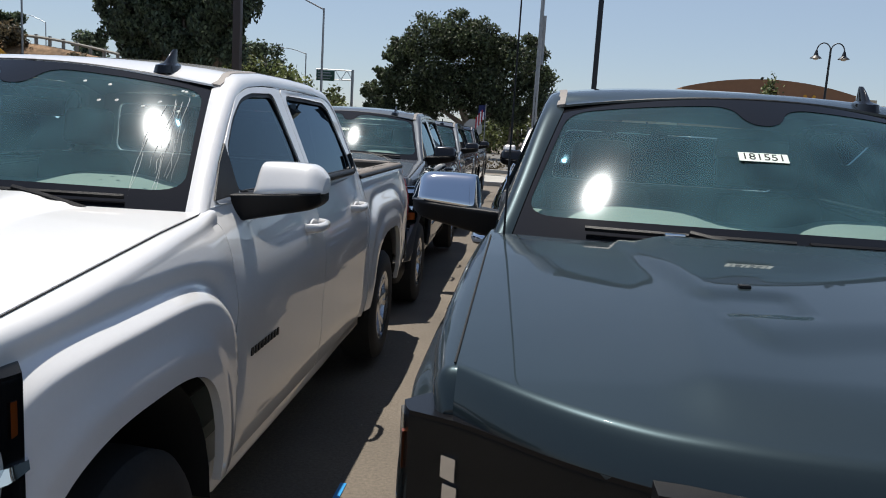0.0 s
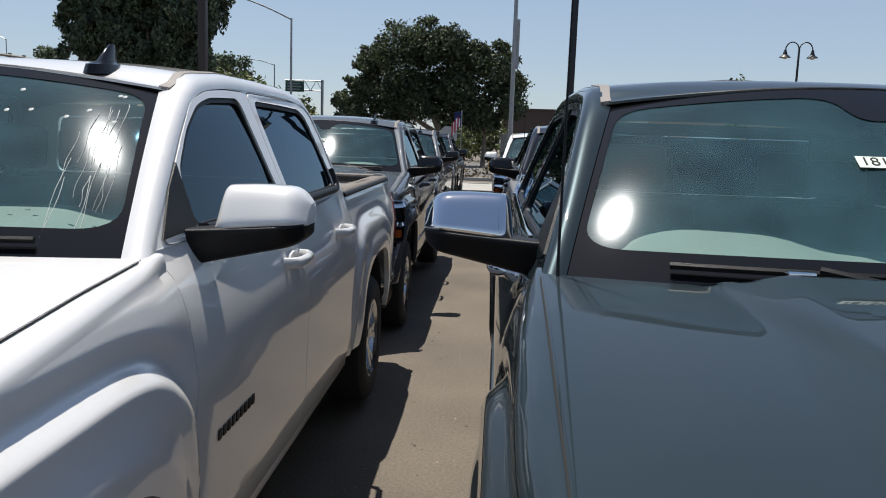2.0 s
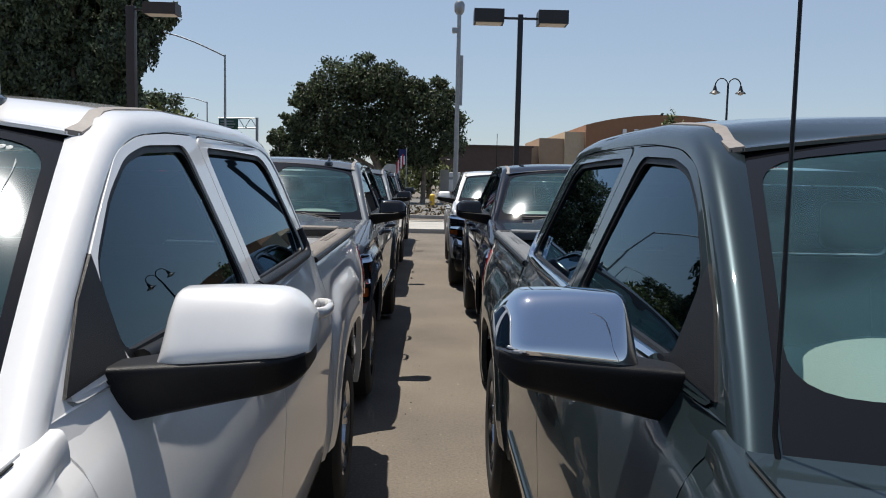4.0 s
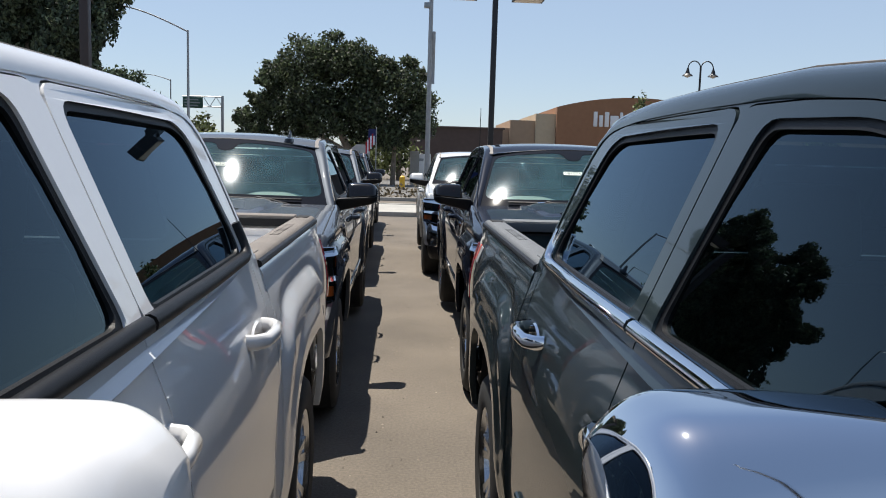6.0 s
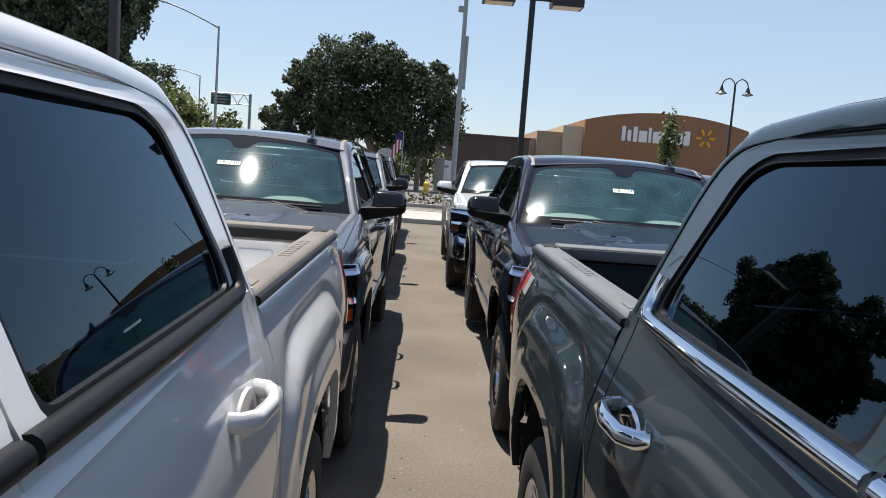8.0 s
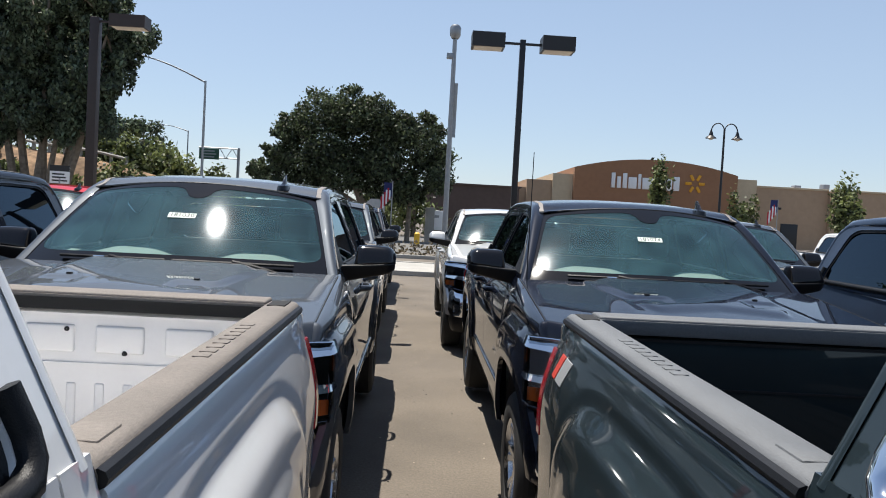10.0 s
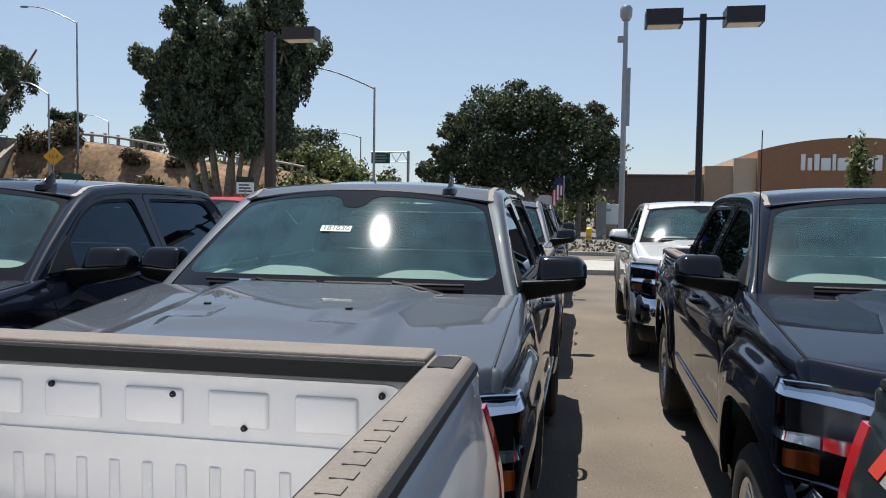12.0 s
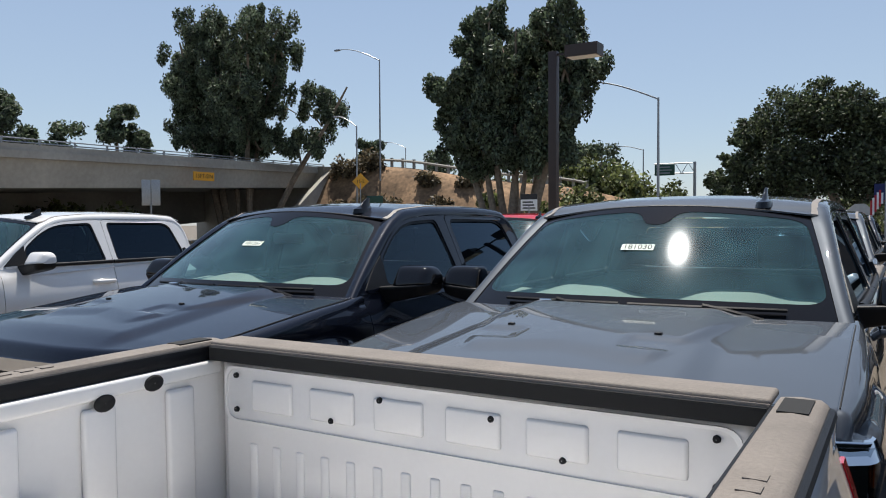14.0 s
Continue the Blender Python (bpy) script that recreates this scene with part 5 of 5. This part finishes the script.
t = empty("lamp_post", pose(20.1, 55, 0), "black lamp post with two hooked bell lamps", "lamp post")
part("pole", tube([(0, 0, 0), (0, 0, 4), (0, 0, 8.9)], 0.11, 10, 0.6), BLACK_POLE, t)
for s in (-1, 1):
    part("hook", tube([(0, 0, 8.6)] + [(s * (0.45 - 0.45 * math.cos(a)), 0, 8.7 + 0.55 * math.sin(a)) for a in lin(0.3, math.pi, 9)], 0.04, 8), BLACK_POLE, t)
    part("bell", ([Vector((s * 0.9 + p[0], p[1], p[2])) for p in lathe([(8.75, 0.06), (8.55, 0.12), (8.4, 0.16), (8.3, 0.3), (8.22, 0.38)], 16, "z")[0]], lathe([(8.75, 0.06), (8.55, 0.12), (8.4, 0.16), (8.3, 0.3), (8.22, 0.38)], 16, "z")[1]), BLACK_POLE, t)
    part("bulb", ([Vector((s * 0.9 + p[0], p[1], p[2])) for p in lathe([(8.3, 0.2), (8.15, 0.16), (8.1, 0.01)], 14, "z")[0]], lathe([(8.3, 0.2), (8.15, 0.16), (8.1, 0.01)], 14, "z")[1]), LAMP_GLASS, t)

t = empty("highway_gantry", pose(-20.4, 90, 0), "steel truss gantry with a dark green road sign", "road sign")
part("post", tube([(0, 0, 0), (0, 0, 8.4)], 0.16, 10), STEEL, t)
for z in (7.2, 8.3):
    part("chord", tube([(-4.4, 0, z), (0, 0, z)], 0.07, 6), STEEL, t)
for i in range(6):
    part("brace", tube([(-4.2 + 0.7 * i, 0, 7.2 + 1.1 * (i % 2)), (-3.5 + 0.7 * i, 0, 8.3 - 1.1 * (i % 2))], 0.04, 6), STEEL, t)
sg = part("sign_board", boxed(-4.3, -2.1, -0.2, -0.1, 7.0, 8.2, 0.04), SIGN_GREEN, t, "dark green sign with pale bars")
for i in range(3):
    part("text_bar", boxed(-4.1, -2.6 + 0.2 * (i % 2), -0.22, -0.19, 7.2 + 0.32 * i, 7.34 + 0.32 * i), STEEL, sg)

# stop sign seen from behind, monument sign, bollard, flag
t = empty("stop_sign", pose(-1.85, 30, 0), "octagonal traffic sign seen from its bare metal back", "traffic sign")
part("post", tube([(0, 0, 0), (0, 0, 2.1)], 0.03, 8), STEEL, t)
part("plate", ([Vector((0.38 * math.cos(a + 0.39), d, 1.98 + 0.38 * math.sin(a + 0.39))) for d in (0, 0.02) for a in lin(0, 2 * math.pi, 9)[:8]], [tuple(range(8)), tuple(range(15, 7, -1))] + [(i, (i + 1) % 8, 8 + (i + 1) % 8, 8 + i) for i in range(8)]), STEEL, t, flat=True)
t = empty("monument_sign", pose(1.15, 62, 0), "white monument sign on a low base", "sign")
part("panel", boxed(-0.75, 0.75, -0.15, 0.15, 0.9, 2.4, 0.04), SIGN_WHITE, t)
part("base", boxed(-0.65, 0.65, -0.2, 0.2, 0, 0.9, 0.03), STUCCO_TAN, t)
part("text_bar", boxed(-0.45, 0.2, -0.17, -0.14, 1.85, 2.05), STEEL, t)
t = empty("bollard", pose(-0.28, 50, 0), "yellow steel bollard by the driveway", "bollard")
part("tube", lathe([(0, 0.17), (0.8, 0.17), (0.88, 0.1), (0.9, 0.01)], 16, "z"), YELLOW_PAINT, t)
for x0, y0, h0, nm in ((-1.07, 23.9, 2.7, "small striped flag on a thin pole above a truck"), (26.5, 60, 4.6, "striped flag in the car park")):
    t = empty("flag", pose(x0, y0, 0), nm, "flag")
    part("pole", tube([(0, 0, 0), (0, 0, h0)], 0.014 * y0 / 24, 8), STEEL, t)
    wd, ht = 0.3 * y0 / 24, 0.75 * y0 / 24
    for i in range(7):
        part("stripe", sheet(lambda u, v: Vector((-wd + wd * (i + u) / 7, 0.03 * math.sin(3 * v + i), h0 - 0.05 - ht + 0.08 * i * ht + ht * 0.5 * v)), [0, 1], lin(0, 1, 6), (0, 0.008, 0)), FLAG_RED if i % 2 == 0 else SIGN_WHITE, t)
    part("canton", sheet(lambda u, v: Vector((-wd * 0.75 + wd * 0.75 * u, 0.03 * math.sin(3 * v) - 0.01, h0 - 0.05 - ht * 0.5 + ht * 0.5 * v)), lin(0, 1, 4), lin(0, 1, 6), (0, 0.008, 0)), FLAG_BLUE, t)

# ---- overpass and bank ----
over = empty("overpass", pose(0, 0, 0), "grey concrete highway overpass with a steel railing", "bridge")


def deck(k):
    """Along the edge of the deck: place, underside, top."""
    a, b = Vector((-53.0, 33.3)), Vector((-55.8, 70.6))
    p = a.lerp(b, k)
    return p.x, p.y, 4.4 + 1.5 * k, 7.75 + 0.55 * k


def strip(f0, f1, off0, off1, k0=-1.6, k1=1.22, n=14):
    def f(u, v):
        x, y, zb, zt = deck(k0 + (k1 - k0) * v)
        h = zt - zb
        return Vector((x + off0 + (off1 - off0) * u, y, zb + h * (f0 + (f1 - f0) * u)))
    return sheet(f, [0, 1], lin(0, 1, n))


part("girder", strip(0.0, 0.62, -0.9, -0.35), BRIDGE, over)
part("fascia", strip(0.62, 0.78, 0.0, 0.0), BRIDGE, over)
part("soffit_lip", strip(0.62, 0.62, -0.35, 0.0), BRIDGE, over)
part("parapet", strip(0.78, 0.92, -0.12, -0.12), BRIDGE, over)
part("deck_ledge", strip(0.78, 0.78, 0.0, -0.12), BRIDGE, over)
part("soffit", strip(0.0, 0.0, -0.9, -18), BRIDGE, over)
part("road_slab", strip(0.9, 0.9, -0.12, -18), ASPHALT, over)
part("far_wall", strip(-1.5, 0.9, -17.8, -17.8), BRIDGE, over)
for z in (0.95, 1.03):
    part("rail", tube([(deck(k)[0] - 0.12, deck(k)[1], deck(k)[2] + (deck(k)[3] - deck(k)[2]) * z) for k in lin(-1.6, 1.0, 20)], 0.05, 6), STEEL, over)
for k in lin(-0.6, 1.0, 22):
    x, y, zb, zt = deck(k)
    part("rail_post", boxed(x - 0.18, x - 0.06, y - 0.06, y + 0.06, zb + (zt - zb) * 0.9, zb + (zt - zb) * 1.04), STEEL, over)
part("abutment", loft([[Vector((a, b, c)) for a, b in ((-55.0, 69.5), (-53.6, 72.5), (-75, 74), (-75, 69.5))] for c in (-0.2, 8.1)]), BRIDGE, over)
part("wing_wall", loft([[Vector(p) for p in ((-54.6, 64.0, c0), (-54.4, 70.5, c1), (-55.0, 70.5, c1), (-55.2, 64.0, c0))] for c0, c1 in ((-0.2, -0.2), (3.0, 8.0))]), BRIDGE, over)
cl = part("clearance_sign", boxed(-0.08, 0.0, -1.15, 1.15, -0.38, 0.38), SIGN_YELLOW, over, "yellow clearance sign with black letters", m=pose(-53.15, 51.2, 6.05))
lettering("clearance_text", "15FT-5IN", 0.5, INK, cl, pose(0.012, 0, 0, 90, 0, 90), "clearance_letters")


def bank(u, v):
    x = -54.5 + 46 * u
    top = 8.0 - 2.2 * smooth(0.1, 0.5, u) - 4.6 * smooth(0.45, 1.0, u)
    y = 64.5 + 7 * v + 5 * u
    n = noise.noise(Vector((x * 0.35, y * 0.35, 0)))
    return Vector((x, y, top * smooth(-0.1, 1.0, v) * 1.0 + 0.5 * n * v * (1 - v) * 4))


tagged(part("bank", sheet(bank, lin(0, 1, 60), lin(0, 1, 16)), EARTH), "dry brown earth bank below the highway", "bank", kind="structure")
rail = empty("guard_rail", pose(0, 0, 0), "wooden-post guard rail along the top of the bank", "guard rail")
part("beam", tube([bank(u, 1.0) + Vector((0, 0, 0.7)) for u in lin(0, 0.6, 30)], 0.14, 6), BRIDGE, rail)
for u in lin(0, 0.6, 22):
    p = bank(u, 1.0)
    part("post", None if "rail_post_mesh" in MESHES else boxed(-0.12, 0.12, -0.12, 0.12, 0, 0.95), BRIDGE, rail, key="rail_post_mesh", m=pose(p.x, p.y + 0.1, p.z))
for i, (u, v, s) in enumerate(((0.04, 0.75, 2.4), (0.1, 0.8, 2.6), (0.2, 0.35, 2.2), (0.13, 0.4, 1.6), (0.26, 0.7, 1.5), (0.32, 0.4, 1.8), (0.36, 0.75, 1.4), (0.07, 0.35, 1.4), (0.42, 0.5, 1.8), (0.55, 0.3, 2.4), (0.62, 0.5, 2.6), (0.7, 0.4, 3.0), (0.8, 0.4, 3.2), (0.5, 0.1, 1.8))):
    p = bank(u, v)
    bush(p.x, p.y, p.z - 0.4, s, s * 0.7, s * 0.95, DRY_LEAF if i < 8 else SHRUB_LEAF, "dry scrubby bush on the bank", 120 + i, 900, 0.2)
for i in range(6):
    bush(-60 - 3 * i, 46 + rng.uniform(-2, 2), 0, 2.6, 2, 3.4, SHRUB_LEAF, "green bush in the shade beyond the overpass", 140 + i, 800, 0.25)

t = empty("warning_sign", pose(-43.9, 61.4, 0), "yellow diamond clearance warning sign on a post", "traffic sign")
part("post", tube([(0, 0, 0), (0, 0, 5.6)], 0.05, 8), STEEL, t)
dm = part("diamond", boxed(-0.55, 0.55, -0.03, 0.03, -0.55, 0.55, 0.02), SIGN_YELLOW, t, m=Matrix.Translation((0, 0, 5.75)) @ pose(0, 0, 0, 0, 0, 30) @ pose(0, 0, 0, 0, 45, 0))
lettering("sign_text", "15-5", 0.42, INK, dm, pose(0, -0.034, 0, 0, -45, 0) @ pose(0, 0, 0, 90, 0, 0), "diamond_letters")
t = empty("green_sign", pose(-45.6, 66, 0), "small green street sign", "traffic sign")
part("post", tube([(0, 0, 0), (0, 0, 4.0)], 0.05, 8), STEEL, t)
part("plate", boxed(-0.8, 0.8, -0.03, 0.03, 3.9, 4.6, 0.02), SIGN_GREEN, t, m=pose(0, 0, 0, 0, 0, 25))
t = empty("notice_sign", pose(-17.1, 40, 0), "white notice board with a black header on a post", "sign")
part("post", tube([(0, 0, 0), (0, 0, 2.7)], 0.04, 8), STEEL, t)
pn = part("panel", boxed(-0.42, 0.42, -0.02, 0.02, 2.45, 3.3, 0.01), SIGN_WHITE, t, m=pose(0, 0, 0, 0, 0, 20))
part("header", boxed(-0.42, 0.42, -0.026, -0.02, 3.02, 3.3), BLACK_POLE, pn)
for i in range(3):
    part("text_bar", boxed(-0.32, 0.32 - 0.06 * i, -0.025, -0.02, 2.55 + 0.15 * i, 2.62 + 0.15 * i), BLACK_POLE, pn)
t = empty("sign_back", pose(-46, 40, 0), "pale metal sign seen from behind", "sign")
part("post", tube([(0, 0, 0), (0, 0, 3.4)], 0.06, 8), STEEL, t)
for s in (-0.62, 0.02):
    part("plate", boxed(s, s + 0.6, -0.02, 0.02, 3.2, 5.0, 0.02), STEEL, t, m=pose(0, 0, 0, 0, 0, 45))

t = empty("tape_scrap", pose(0.0, 0.0, 0.0), "scrap of blue tape lying on the concrete", "litter")
part("strip", boxed(-0.53, -0.5, 2.72, 2.88, 0.001, 0.006), material("blue_tape", (0.02, 0.25, 0.6), rough=0.4), t)

gr = random.Random(8)
peb = []
for i in range(260):
    px_, py_, r_ = gr.uniform(-0.75, 0.35), gr.uniform(1.0, 20.0), gr.uniform(0.003, 0.011)
    peb.append(([Vector((px_ + r_ * math.cos(a) * gr.uniform(0.7, 1.2), py_ + r_ * math.sin(a), 0.0)) for a in lin(0, 5.2, 6)] + [Vector((px_, py_, r_ * 0.8))], [(j, (j + 1) % 6, 6) for j in range(6)]))
tagged(part("gravel", joined(*peb), material("pebble", (0.19, 0.16, 0.125), rough=0.9, island=0.4), flat=True), "loose small stones scattered on the concrete", "gravel", kind="stuff")
